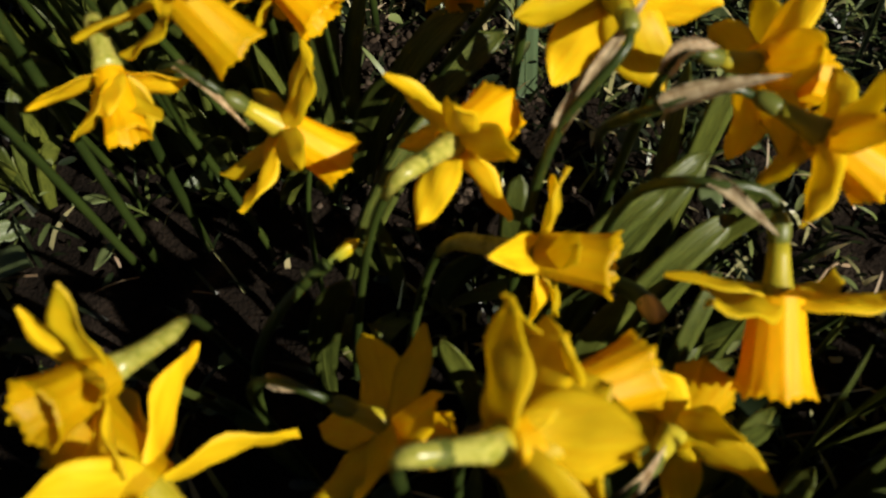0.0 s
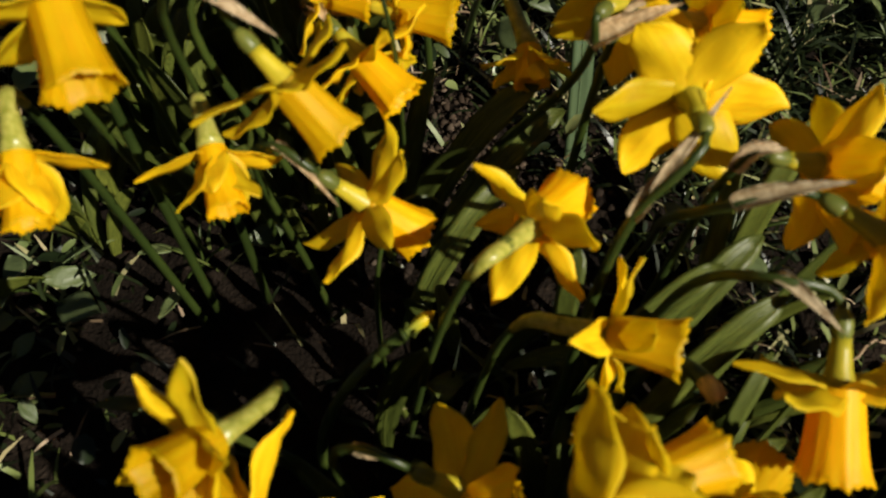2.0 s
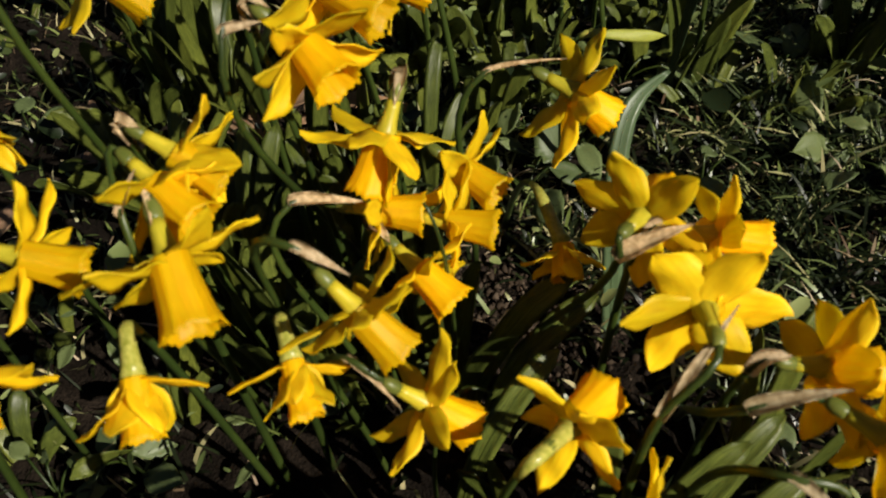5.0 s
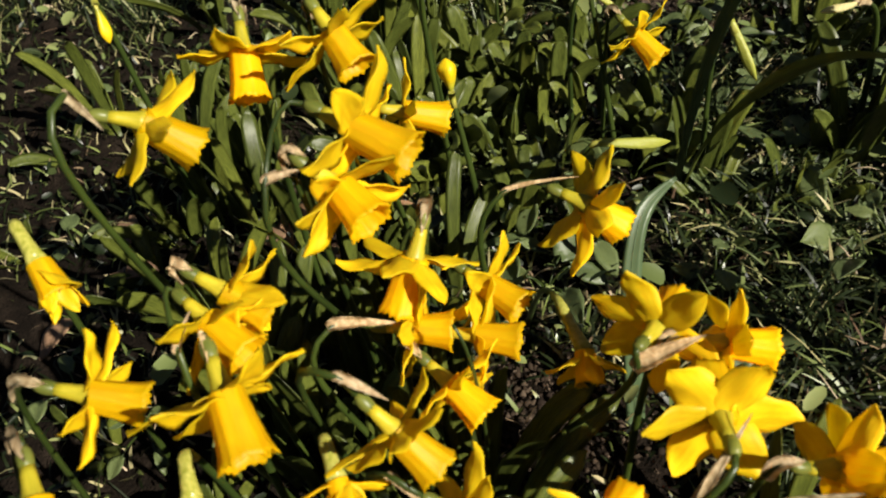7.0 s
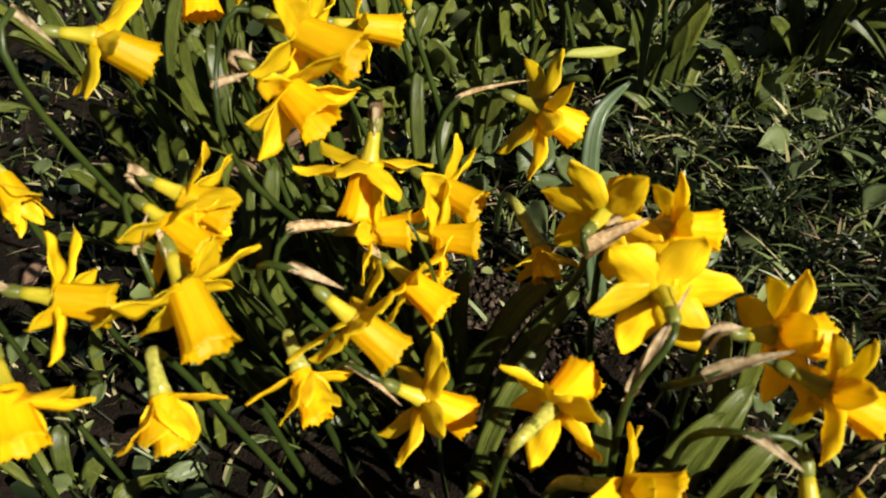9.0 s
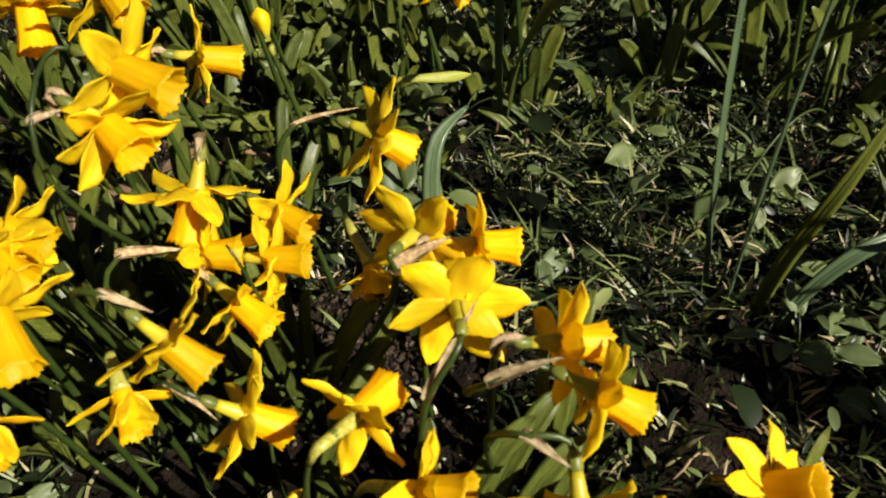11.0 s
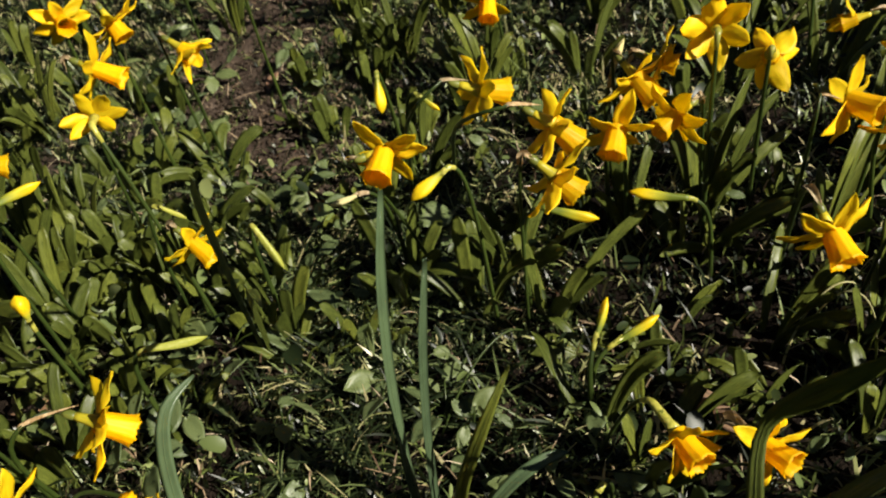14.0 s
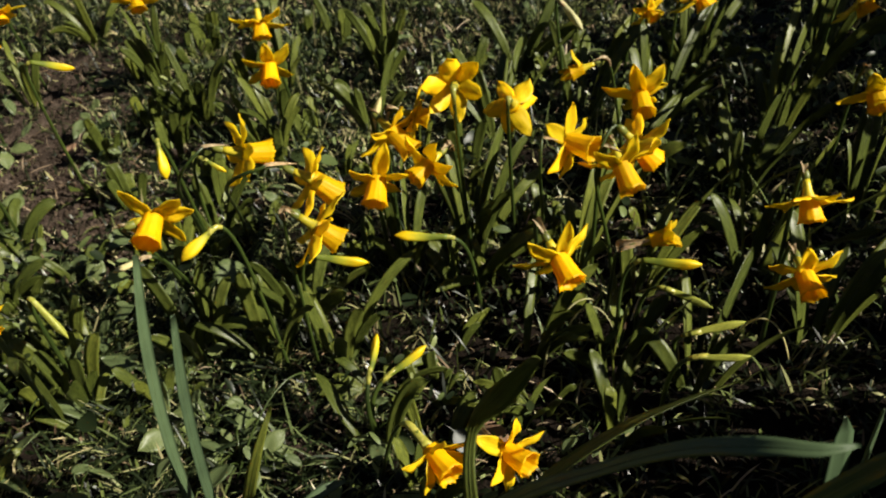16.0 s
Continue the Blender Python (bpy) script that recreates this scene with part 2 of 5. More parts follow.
BARE = ((-0.015, 0.335, 0.055), (0.01, 0.30, 0.05), (0.22, 1.15, 0.16), (0.19, 0.96, 0.11), (0.20, 0.84, 0.08), (0.17, 1.02, 0.10), (0.24, 1.32, 0.15),
        (-0.13, 0.56, 0.06), (0.35, 0.355, 0.035), (0.30, 0.72, 0.05))


def bare(x, y):
    """0 on open soil to 1 in full growth."""
    k = 1.0
    for cx, cy, r in BARE:
        d = math.hypot(x - cx, y - cy) / r + 0.35 * noise.noise(Vector((x * 30, y * 30, 3)))
        k = min(k, max(0.2, min(1.0, (d - 0.62) * 2.5)))
    return k


def blades(name, count, length, width, material, label, category, seed, lean=(25, 80), area=(-0.75, 1.5, -0.1, 1.9), density=bare, lift=0.0):
    """Loose thin blades strewn over the ground, in one mesh."""
    r = random.Random(seed)
    verts, faces = [], []
    while count > 0:
        x, y = r.uniform(area[0], area[1]), r.uniform(area[2], area[3])
        count -= 1
        if r.random() > density(x, y):
            continue
        tuft = noise.noise(Vector((x * 14, y * 14, seed)))
        ln = r.uniform(*length) * max(0.35, 1 + 1.1 * tuft)
        w, az = r.uniform(*width) / 2, r.uniform(0, 2 * math.pi)
        a0, a1 = radians(r.uniform(0, lean[0]) + 10), radians(r.uniform(lean[0], lean[1]) + 15)
        d, s = Vector((math.cos(az), math.sin(az), 0)), Vector((-math.sin(az), math.cos(az), 0))
        p = Vector((x, y, ground_height(x, y) - 0.001 + lift * r.random()))
        spin = r.uniform(-0.6, 0.6)
        s = (s + Vector((0, 0, spin))).normalized()
        base = len(verts)
        for k in range(4):
            t = k / 3
            if k:
                a = a0 + (a1 - a0) * t
                p = p + (d * math.sin(a) + Vector((0, 0, math.cos(a)))) * (ln / 3)
            if k < 3:
                ww = w * (1 - 0.25 * t)
                verts += [p - s * ww, p + s * ww]
            else:
                verts.append(p)
        faces += [(base, base + 1, base + 3, base + 2), (base + 2, base + 3, base + 5, base + 4), (base + 4, base + 5, base + 6)]
    tagged(new(name, mesh_of(name, verts, faces, material)), label, category, "", "stuff")


def leaflets(name, count, length, slim, material, label, category, seed, density, area=(-0.75, 1.5, -0.1, 1.9)):
    """Small oval leaves of low weeds, held at all angles just over the soil, in one mesh."""
    r = random.Random(seed)
    verts, faces = [], []
    shape = ((0.0, 0.25), (0.2, 0.85), (0.55, 1.0), (0.85, 0.78), (1.0, 0.2))
    for _ in range(count):
        x, y = r.uniform(area[0], area[1]), r.uniform(area[2], area[3])
        if r.random() > density(x, y):
            continue
        ln = r.uniform(*length)
        w = ln * r.uniform(*slim) / 2
        z = ground_height(x, y) + r.uniform(0.002, 0.03) * (0.5 + ln / length[1])
        m = pose(x, y, z, r.uniform(-35, 65), r.uniform(-45, 45), r.uniform(0, 360))
        droop, cup = r.uniform(-0.1, 0.5), r.uniform(0.1, 0.5)
        base = len(verts)
        for t, k in shape:
            for c in (-1, 0, 1):
                verts.append(m @ Vector((c * w * k, ln * t, cup * w * k * c * c - droop * ln * t * t)))
        for k in range(4):
            a = base + 3 * k
            faces += [(a, a + 1, a + 4, a + 3), (a + 1, a + 2, a + 5, a + 4)]
    tagged(new(name, mesh_of(name, verts, faces, material)), label, category, "", "stuff")


# ---------------------------------------------------------------- daffodils
def petal_mesh(seed):
    """One petal: local y outwards, z towards the trumpet's mouth; pointed oval, hollowed along the midrib."""
    r = random.Random(seed)
    ln, w = 0.0285, 0.0076 * r.uniform(0.85, 1.15)
    curl, skew, cup = r.uniform(-0.16, 0.30), r.uniform(-0.14, 0.14), r.uniform(0.15, 0.4)
    rows, cols = 10, 6
    top = []
    for k in range(rows + 1):
        t = k / rows
        half = w * (0.42 + 0.58 * math.sin(math.pi * min(1, t * 0.95 + 0.08) ** 0.85)) * (1 if t < 0.75 else math.sqrt(max(0.0, 1 - ((t - 0.75) / 0.252) ** 1.7)))
        for j in range(cols + 1):
            c = 2 * j / cols - 1
            x = c * half + skew * ln * (t * t - t)
            y = 0.0035 + ln * t
            z = -curl * ln * (t * t - t) + cup * half * c * c - 0.0006 * math.exp(-(c * 5) ** 2) + 0.0005 * math.sin(t * 9 + c * 3 + seed) + 0.0008 * c * c * math.sin(t * 11 + seed * 2.3)
            top.append(Vector((x, y, z)))
    n = len(top)
    verts = top + [v + Vector((0, 0, -0.00045)) for v in top]
    faces, c1 = [], cols + 1
    for k in range(rows):
        for j in range(cols):
            a = k * c1 + j
            faces.append((a, a + 1, a + 1 + c1, a + c1))
            faces.append((n + a + 1, n + a, n + a + c1, n + a + 1 + c1))
        faces.append((k * c1 + n, k * c1, (k + 1) * c1, (k + 1) * c1 + n))
        faces.append((k * c1 + cols, k * c1 + cols + n, (k + 1) * c1 + cols + n, (k + 1) * c1 + cols))
    return mesh_of("petal", verts, faces, PETAL)


def trumpet_mesh(seed):
    """The trumpet: local z from the petals to a frilled, pleated mouth; a wall with an inner side and a closed throat."""
    r = random.Random(seed)
    ln, ph, rows, cols = 0.0252, r.uniform(0, 6.28), 11, 48
    lobes = [r.uniform(0.5, 1.0) for _ in range(12)]

    def ring(t, inner):
        out = []
        for j in range(cols):
            a = 2 * math.pi * j / cols
            rad = 0.0067 + 0.0022 * t + 0.0014 * t ** 6 - (0.0006 if inner else 0)
            pleat = math.cos(6 * a + ph) * 0.45 + math.cos(12 * a + 2 * ph) * 0.35
            frill = lobes[int(j / cols * 12) % 12] * math.cos(18 * a + ph * 3)
            rad += 0.00055 * pleat * (0.4 + t) + 0.00055 * frill * max(0, t - 0.75) * 4
            z = ln * t + 0.0008 * frill * max(0, t - 0.8) * 5 + 0.0006 * math.cos(6 * a + ph) * t
            out.append(Vector((rad * math.cos(a), rad * math.sin(a), z)))
        return out
    verts, faces = [], []
    ts = [k / rows for k in range(rows + 1)]
    rings = [ring(t, False) for t in ts] + [ring(t, True) for t in reversed(ts)]
    for rg in rings:
        verts += rg
    for k in range(len(rings) - 1):
        for j in range(cols):
            a, b = k * cols + j, k * cols + (j + 1) % cols
            faces.append((a, b, b + cols, a + cols))
    faces.append(tuple(range((len(rings) - 1) * cols, len(rings) * cols)))
    return mesh_of("trumpet", verts, faces, TRUMPET)


def neck_mesh():
    """The slim tube behind the petals, local -z."""
    pts = [Vector((0, 0, z)) for z in (0.0015, -0.001, -0.005, -0.010, -0.0135)]
    return pipe("neck", pts, (0.0052, 0.0044, 0.0035, 0.0030, 0.0027), NECK, 12)


def ovary_mesh():
    pts = [Vector((0, 0, z)) for z in (-0.0128, -0.0145, -0.017, -0.0195, -0.0215)]
    return pipe("ovary", pts, (0.0026, 0.0030, 0.0032, 0.0027, 0.0017), OVARY, 10)


PETALS = [petal_mesh(k) for k in range(8)]
TRUMPETS = [trumpet_mesh(20 + k) for k in range(5)]
NECK_ME, OVARY_ME = neck_mesh(), ovary_mesh()


def spathe_mesh(pts, width, material=SPATHE):
    """A dry papery sheath: narrow where it clasps the stalk, widest a third along, drawn out to a shrivelled point."""
    n = len(pts)
    widths = [width * (0.45 + 0.55 * math.sin(math.pi * min(1, (0.08 + 0.92 * k / (n - 1)) ** 0.75))) * (1 - 0.85 * (k / (n - 1)) ** 3) for k in range(n)]
    return ribbon("spathe", pts, widths, (rng.uniform(-0.5, 0.5), -0.4, 1), material, 0.9, 0.0004, rng.uniform(-0.7, 0.7), 0.05)


def daffodil(at, facing, trumpet=1.0, size=1.0, reflex=3.0, spathe="short", root=None, sheath=None, neck=None, petals=None, wide=0.88):
    """petals: turn about the trumpet, lean back and length of each, in degrees and shares."""
    at, f = Vector(at), Vector(facing).normalized()
    if root is None:
        root = (at.x - 0.042 * f.x + rng.uniform(-0.012, 0.012), at.y - 0.042 * f.y + rng.uniform(-0.005, 0.02))
    gx, gy = root
    gz = ground_height(gx, gy) - 0.004
    look_word = {"none": "smooth green neck", "brown": "withered brown sheath", "paper": "crumpled papery sheath",
                 "thin": "narrow brown sheath", "short": "short dry sheath"}[spathe]
    pose_word = "nodding" if f.z < -0.45 else "facing sideways" if f.z < 0.1 else "tilted upwards"
    whole = thing("daffodil", gx, gy, gz, f"yellow daffodil {pose_word}, golden trumpet, {look_word}", "daffodil", "daffodils in the grass")
    side = f.cross(Vector((0, 0, 1))).normalized()
    turn = Matrix((side, side.cross(f), f)).transposed().to_4x4()
    roll = rng.uniform(0, 60)
    base = Matrix.Translation(at) @ turn @ Matrix.Scale(size, 4)
    if petals is None:
        petals = [(roll + 60 * k + rng.uniform(-6, 6), reflex + rng.uniform(-15, 15), rng.uniform(0.93, 1.08)) for k in range(6)]
    own = random.Random(round(at.x * 1000) * 7919 + round(at.y * 1000))
    for k, (about, back, long) in enumerate(petals):
        m = base @ pose(0, 0, 0.0009 if k % 2 else 0.0, 0, 0, about) @ pose(0, 0, 0, -back, own.uniform(-12, 12), 0) @ Matrix.Diagonal((wide, long, 1, 1))
        part("petal", own.choice(PETALS), whole, m)
    part("trumpet", rng.choice(TRUMPETS), whole, base @ pose(0, 0, 0, 0, 0, roll) @ Matrix.Diagonal((1, 1, trumpet / size ** 0.5, 1)), "golden orange frilled trumpet")
    b = Vector(neck) - at if neck else -f
    b.normalize()
    tail = base if not neck else Matrix.Translation(at) @ (-b).to_track_quat("Z", "Y").to_matrix().to_4x4() @ Matrix.Scale(size, 4)
    sub("ovary", OVARY_ME, part("neck", NECK_ME, whole, tail), tail, tail)
    f = -b
    n0 = at - f * 0.0205 * size
    high = max(0.05, n0.z - gz)
    away = math.hypot(n0.x - gx, n0.y - gy)
    foot = Vector((gx, gy, gz))
    node = Vector(sheath[0]) if sheath else None
    if node and 0.006 < (node - n0).length < 0.06:
        # the short stalk of the flower, bent where the sheath clasps it
        d1, d2 = (node - n0).length, (foot - node).length
        way = ((node - n0).normalized() + (foot - node).normalized() * 0.8).normalized()
        pts = bend(n0, n0 - f * 0.4 * d1, node - way * 0.35 * d1, node, 5) + bend(node, node + way * 0.2 * d2, foot.lerp(node, 0.45) + Vector((0, 0, 0.1 * d2)), foot, 11)[1:]
    else:
        pts = bend(n0, n0 - f * (0.012 + 0.10 * away) + Vector((0, 0, 0.002 + 0.04 * away)), (gx + (n0.x - gx) * 0.5, gy + (n0.y - gy) * 0.5, gz + 0.82 * high), foot, 16)
    part("stem", pipe("stem", pts, [0.0015] * 2 + [0.0016 + 0.0007 * k / 14 for k in range(15)], STEM, 8, 0.8), whole)
    if spathe == "none":
        sleeve = [at - f * 0.001 * size, at - f * 0.007 * size, at - f * 0.014 * size, pts[1], pts[2], pts[3], pts[5]]
        part("spathe", pipe("spathe", sleeve, (0.0050, 0.0040, 0.0034, 0.0032, 0.0029, 0.0025, 0.0018), SLEEVE, 10, 0.9), whole, None, "glossy pale green sheath")
    elif sheath:
        a, b, w = Vector(sheath[0]), Vector(sheath[1]), sheath[2]
        on = min(pts, key=lambda q: (q - a).length)
        if (on - a).length > 0.012:
            a, b = on, (on + (b - a) if w > 0.005 else at - f * 0.009 * size + Vector((0, 0, 0.004)))
        sagging = Vector((0, 0, 0.06 * (b - a).length))
        part("spathe", spathe_mesh(bend(on, a.lerp(on, 0.3) + sagging, a.lerp(b, 0.6) + sagging, b, 12), w), whole, None, "dry papery brown sheath")
    else:
        off = Vector((rng.uniform(-0.6, 0.6), rng.uniform(-0.8, 0.2), 1.0)).normalized()
        first, reach, width = {"thin": (7, 0.010, 0.0022), "paper": (4, 0.020, 0.0058), "brown": (6, 0.012, 0.0042), "short": (5, 0.006, 0.0034)}[spathe]
        line = [pts[k] for k in range(first, 0, -1)] + [n0 + f * reach * t for t in (0.3, 0.65, 1.0)]
        me = spathe_mesh([q + off * (0.0008 + 0.0045 * (k / len(line)) ** 2) for k, q in enumerate(line)], width)
        part("spathe", me, whole, None, "dry papery brown sheath")
    return whole


def bud_mesh(kind, seed):
    """A closed bud, local y from its neck (0) to its tip (1): folded petals wound round each other."""
    r = random.Random(seed)
    wide = {"fat": 0.140, "slim": 0.090, "green": 0.074, "pale": 0.098, "blunt": 0.235, "short": 0.150}[kind]
    belly = {"fat": 0.70, "slim": 0.74, "green": 0.70, "pale": 0.66, "blunt": 0.72, "short": 0.70}[kind]
    rows, cols, wind, bow = 16, 14, r.uniform(0.8, 2.0), r.uniform(-0.06, 0.06)
    verts, faces = [], []
    for k in range(rows + 1):
        t = k / rows
        if t < belly:
            rad = 0.055 + (wide - 0.055) * math.sin(math.pi / 2 * t / belly) ** 2.2
        else:
            rad = wide * max(0.05, math.cos(math.pi / 2 * (t - belly) / (1 - belly) * 0.97)) ** 0.9
        for j in range(cols):
            a = 2 * math.pi * j / cols
            q = rad * (1 + 0.17 * math.cos(3 * a + wind * t * 3) * min(1, 2.5 * t))
            verts.append(Vector((q * math.cos(a) + bow * math.sin(math.pi * t), t, q * math.sin(a))))
    for k in range(rows):
        for j in range(cols):
            a, b = k * cols + j, k * cols + (j + 1) % cols
            faces.append((b, a, a + cols, b + cols))
    faces.append(tuple(range(cols)))
    faces.append(tuple(range((rows + 1) * cols - 1, rows * cols - 1, -1)))
    return mesh_of("bud_petals", verts, faces, {"fat": BUD_FAT, "slim": BUD_SLIM, "green": BUD_GREEN, "pale": BUD_PALE, "blunt": BUD_FAT, "short": BUD_SLIM}[kind])


def bud_material(name, start, end):
    """Green at the neck, yellow towards the tip."""
    m, n, p = nodes_of(name)
    tc = n.nodes.new("ShaderNodeTexCoord")
    sx = n.nodes.new("ShaderNodeSeparateXYZ")
    n.links.new(tc.outputs["Object"], sx.inputs[0])
    c = ramp(n, sx.outputs["Y"], (start, (0.16, 0.20, 0.025)), ((start + end) / 2, (0.52, 0.48, 0.03)), (end, (0.88, 0.62, 0.008)))
    c = mix_col(n, 'MULTIPLY', 0.6, c, ramp(n, noise_at(n, 1.0, (26, 2, 26), 3.0), (0.3, (0.7, 0.72, 0.6)), (0.7, (1.1, 1.1, 1.0))))
    n.links.new(c, p.inputs["Base Color"])
    p.inputs["Roughness"].default_value = 0.45
    thin(m, n, p, c, 0.25)
    return m


BUD_FAT, BUD_SLIM = bud_material("bud_yellow", 0.10, 0.50), bud_material("bud_slim_yellow", 0.30, 0.78)
BUDS = {k: [bud_mesh(k, 60 + 3 * n + m) for m in range(2)] for n, k in enumerate(("fat", "slim", "green", "pale", "blunt", "short"))}


def bud(tip, neck, look_kind, root=None):
    """A closed flower: pointed bud, a papery sleeve at its neck, and the stalk down to the ground."""
    tip, neck = Vector(tip), Vector(neck)
    d = (tip - neck)
    length = min(max(d.length, {"blunt": 0.026, "short": 0.016}.get(look_kind, 0.030)), 0.050)
    d.normalize()
    neck = tip - d * length
    if root is None:
        root = (neck.x - 0.02 * d.x + rng.uniform(-0.01, 0.01), neck.y - 0.02 * d.y + rng.uniform(-0.01, 0.02))
    gx, gy = root
    gz = ground_height(gx, gy) - 0.004
    words = {"fat": "swollen yellow daffodil bud about to open on its stalk", "slim": "slim yellow daffodil bud with a green base",
             "green": "closed green daffodil bud on a bent stalk", "pale": "pale papery daffodil bud on a green stalk", "blunt": "plump blunt yellow daffodil bud on an upright stalk", "short": "small yellow daffodil bud at the end of a long dark stalk"}[look_kind]
    whole = thing("daffodil_bud", gx, gy, gz, words, "flower bud", "daffodil buds")
    m = Matrix.Translation(neck) @ d.to_track_quat("Y", "Z").to_matrix().to_4x4() @ Matrix.Scale(length, 4)
    part("bud_petals", rng.choice(BUDS[look_kind]), whole, m)
    high = max(0.03, neck.z - gz)
    pts = bend(neck + d * 0.003, neck - d * 0.02, (gx, gy, gz + 0.7 * high), (gx, gy, gz), 12)
    part("stem", pipe("stem", pts, [0.0019 + 0.0008 * k / 12 for k in range(13)], STEM, 7, 0.8), whole)
    part("sleeve", pipe("sleeve", [neck + d * length * 0.22, neck + d * length * 0.08, pts[0], pts[1], pts[2]], (0.0003 + 0.057 * length, 0.0026, 0.0026, 0.0024, 0.0021), SPATHE if look_kind == "pale" else STEM if look_kind == "short" else SLEEVE, 8), whole)
    return whole


# ---------------------------------------------------------------- leaves
def leaf_widths(n, w):
    return [w * (0.50 + 0.50 * math.sin(math.pi * 0.5 * min(1, 1.6 * k / n))) * math.sqrt(max(0.015, 1 - max(0.0, (k / n - 0.72) / 0.28) ** 2.2)) for k in range(n + 1)]


def arch(root, tip, sag):
    """The line of a strap leaf: upright at the root, leaning over by sag towards the tip."""
    root, tip = Vector(root), Vector(tip)
    span = tip - root
    flat = Vector((span.x, span.y, 0))
    c1 = root + Vector((flat.x * 0.15, flat.y * 0.15, span.z * 0.45 + 0.25 * sag * flat.length))
    c2 = root + flat * 0.6 + Vector((0, 0, span.z + sag * flat.length * 0.9)) * (0.85 if span.z > 0.04 else 1)
    return bend(root, c1, c2, tip, 12)


def strap(root, tip, width, sag=0.25, face=None, material=LEAF, fold=0.22, twist=0.0):
    """A strap leaf from its root to its tip."""
    flat = Vector((tip[0] - root[0], tip[1] - root[1], 0))
    pts = arch(root, tip, sag)
    if face is None:
        face = Vector((-flat.x, -flat.y, 0.25)) if flat.length > 0.005 else Vector((0.3, -1, 0.2))
    return ribbon("leaf", pts, leaf_widths(12, width / 2), face, material, fold, 0.0009, twist)


def leaf_clump(x, y, count, height, spread, lean=(0, 0), width=(0.010, 0.0155), material=LEAF, label="clump of upright dark green strap-shaped daffodil leaves", name="leaf_clump"):
    gz = ground_height(x, y) - 0.004
    whole = thing(name, x, y, gz, label, name.replace("_", " "), name.replace("_", " ") + "s")
    for k in range(count):
        a = rng.uniform(0, 2 * math.pi)
        rx, ry = x + 0.012 * math.cos(a), y + 0.012 * math.sin(a)
        h, s = height * rng.uniform(0.5, 1.1), spread * rng.uniform(0.2, 1.0)
        tip = (rx + s * math.cos(a) + lean[0] * h, ry + s * math.sin(a) + lean[1] * h, gz + h)
        part("leaf", strap((rx, ry, gz), tip, rng.uniform(*width), rng.uniform(0.0, 0.3), (rng.uniform(-0.9, 0.9), -1, rng.uniform(0.1, 0.8)), material, rng.uniform(0.06, 0.25), rng.uniform(-0.9, 0.9)), whole)
    return whole


def bowed_leaf(line, widths, face, twist, material, label):
    """A long leaf led smoothly through a few places, root first."""
    line = [Vector(p) for p in line]
    pts, ws = [], []
    for k in range(len(line) - 1):
        a, b, c, d = line[max(k - 1, 0)], line[k], line[k + 1], line[min(k + 2, len(line) - 1)]
        for j in range(4):
            t = j / 4
            pts.append(0.5 * (2 * b + (c - a) * t + (2 * a - 5 * b + 4 * c - d) * t * t + (3 * b - a - 3 * c + d) * t ** 3))
            ws.append(widths[k] + (widths[k + 1] - widths[k]) * t)
    whole = thing("long_leaf", line[0].x, line[0].y, line[0].z, label, "leaf", "long leaves")
    part("blade", ribbon("leaf", pts + [line[-1]], ws + [widths[-1]], face, material, 0.15, 0.0009, twist), whole)
    part("midrib", pipe("midrib", pts, [0.0006 - 0.0004 * k / len(pts) for k in range(len(pts))], material, 5), whole)
    return whole


def lone_leaf(root, tip, width, sag=0.2, face=None, material=BLUE_LEAF, label="long blue-green strap leaf standing up from the grass", fold=0.42, twist=0.0):
    whole = thing("long_leaf", root[0], root[1], root[2], label, "leaf", "long leaves")
    part("blade", strap(root, tip, width, sag, face, material, fold, twist), whole)
    part("midrib", pipe("midrib", arch(root, tip, sag)[:12], [0.0009 - 0.00006 * k for k in range(12)], material, 5), whole)
    return whole


def weed_leaf_mesh(seed, material=WEED):
    """A broad oval leaf with a notched root and a raised midrib: local y outwards, z up."""
    r = random.Random(seed)
    ln, w = 1.0, r.uniform(0.24, 0.42)
    rows, cols = 8, 6
    top = []
    for k in range(rows + 1):
        t = k / rows
        half = w * max(0.05, math.sin(math.pi * min(1, 0.06 + 0.94 * t)) ** 0.85) * (1 + 0.05 * math.sin(t * 21 + seed))
        for j in range(cols + 1):
            c = 2 * j / cols - 1
            top.append(Vector((c * half, ln * t - 0.10 * abs(c) * (1 - t), 0.18 * half * abs(c) - 0.22 * t * t + 0.03 * math.sin(5 * t + 3 * c + seed))))
    n, c1 = len(top), cols + 1
    verts = top + [v + Vector((0, 0, -0.03)) for v in top]
    faces = []
    for k in range(rows):
        for j in range(cols):
            a = k * c1 + j
            faces.append((a, a + 1, a + 1 + c1, a + c1))
            faces.append((n + a + 1, n + a, n + a + c1, n + a + 1 + c1))
        faces.append((k * c1 + n, k * c1, (k + 1) * c1, (k + 1) * c1 + n))
        faces.append((k * c1 + cols, k * c1 + cols + n, (k + 1) * c1 + cols + n, (k + 1) * c1 + cols))
    faces.append(tuple(range(c1)) + tuple(range(n + cols, n - 1, -1)))
    e = rows * c1
    faces.append(tuple(range(e + cols, e - 1, -1)) + tuple(range(n + e, n + e + c1)))
    return mesh_of("weed_leaf", verts, faces, material)


WEEDS = [weed_leaf_mesh(k) for k in range(6)]
DEADS = [weed_leaf_mesh(40 + k, DEAD) for k in range(3)]


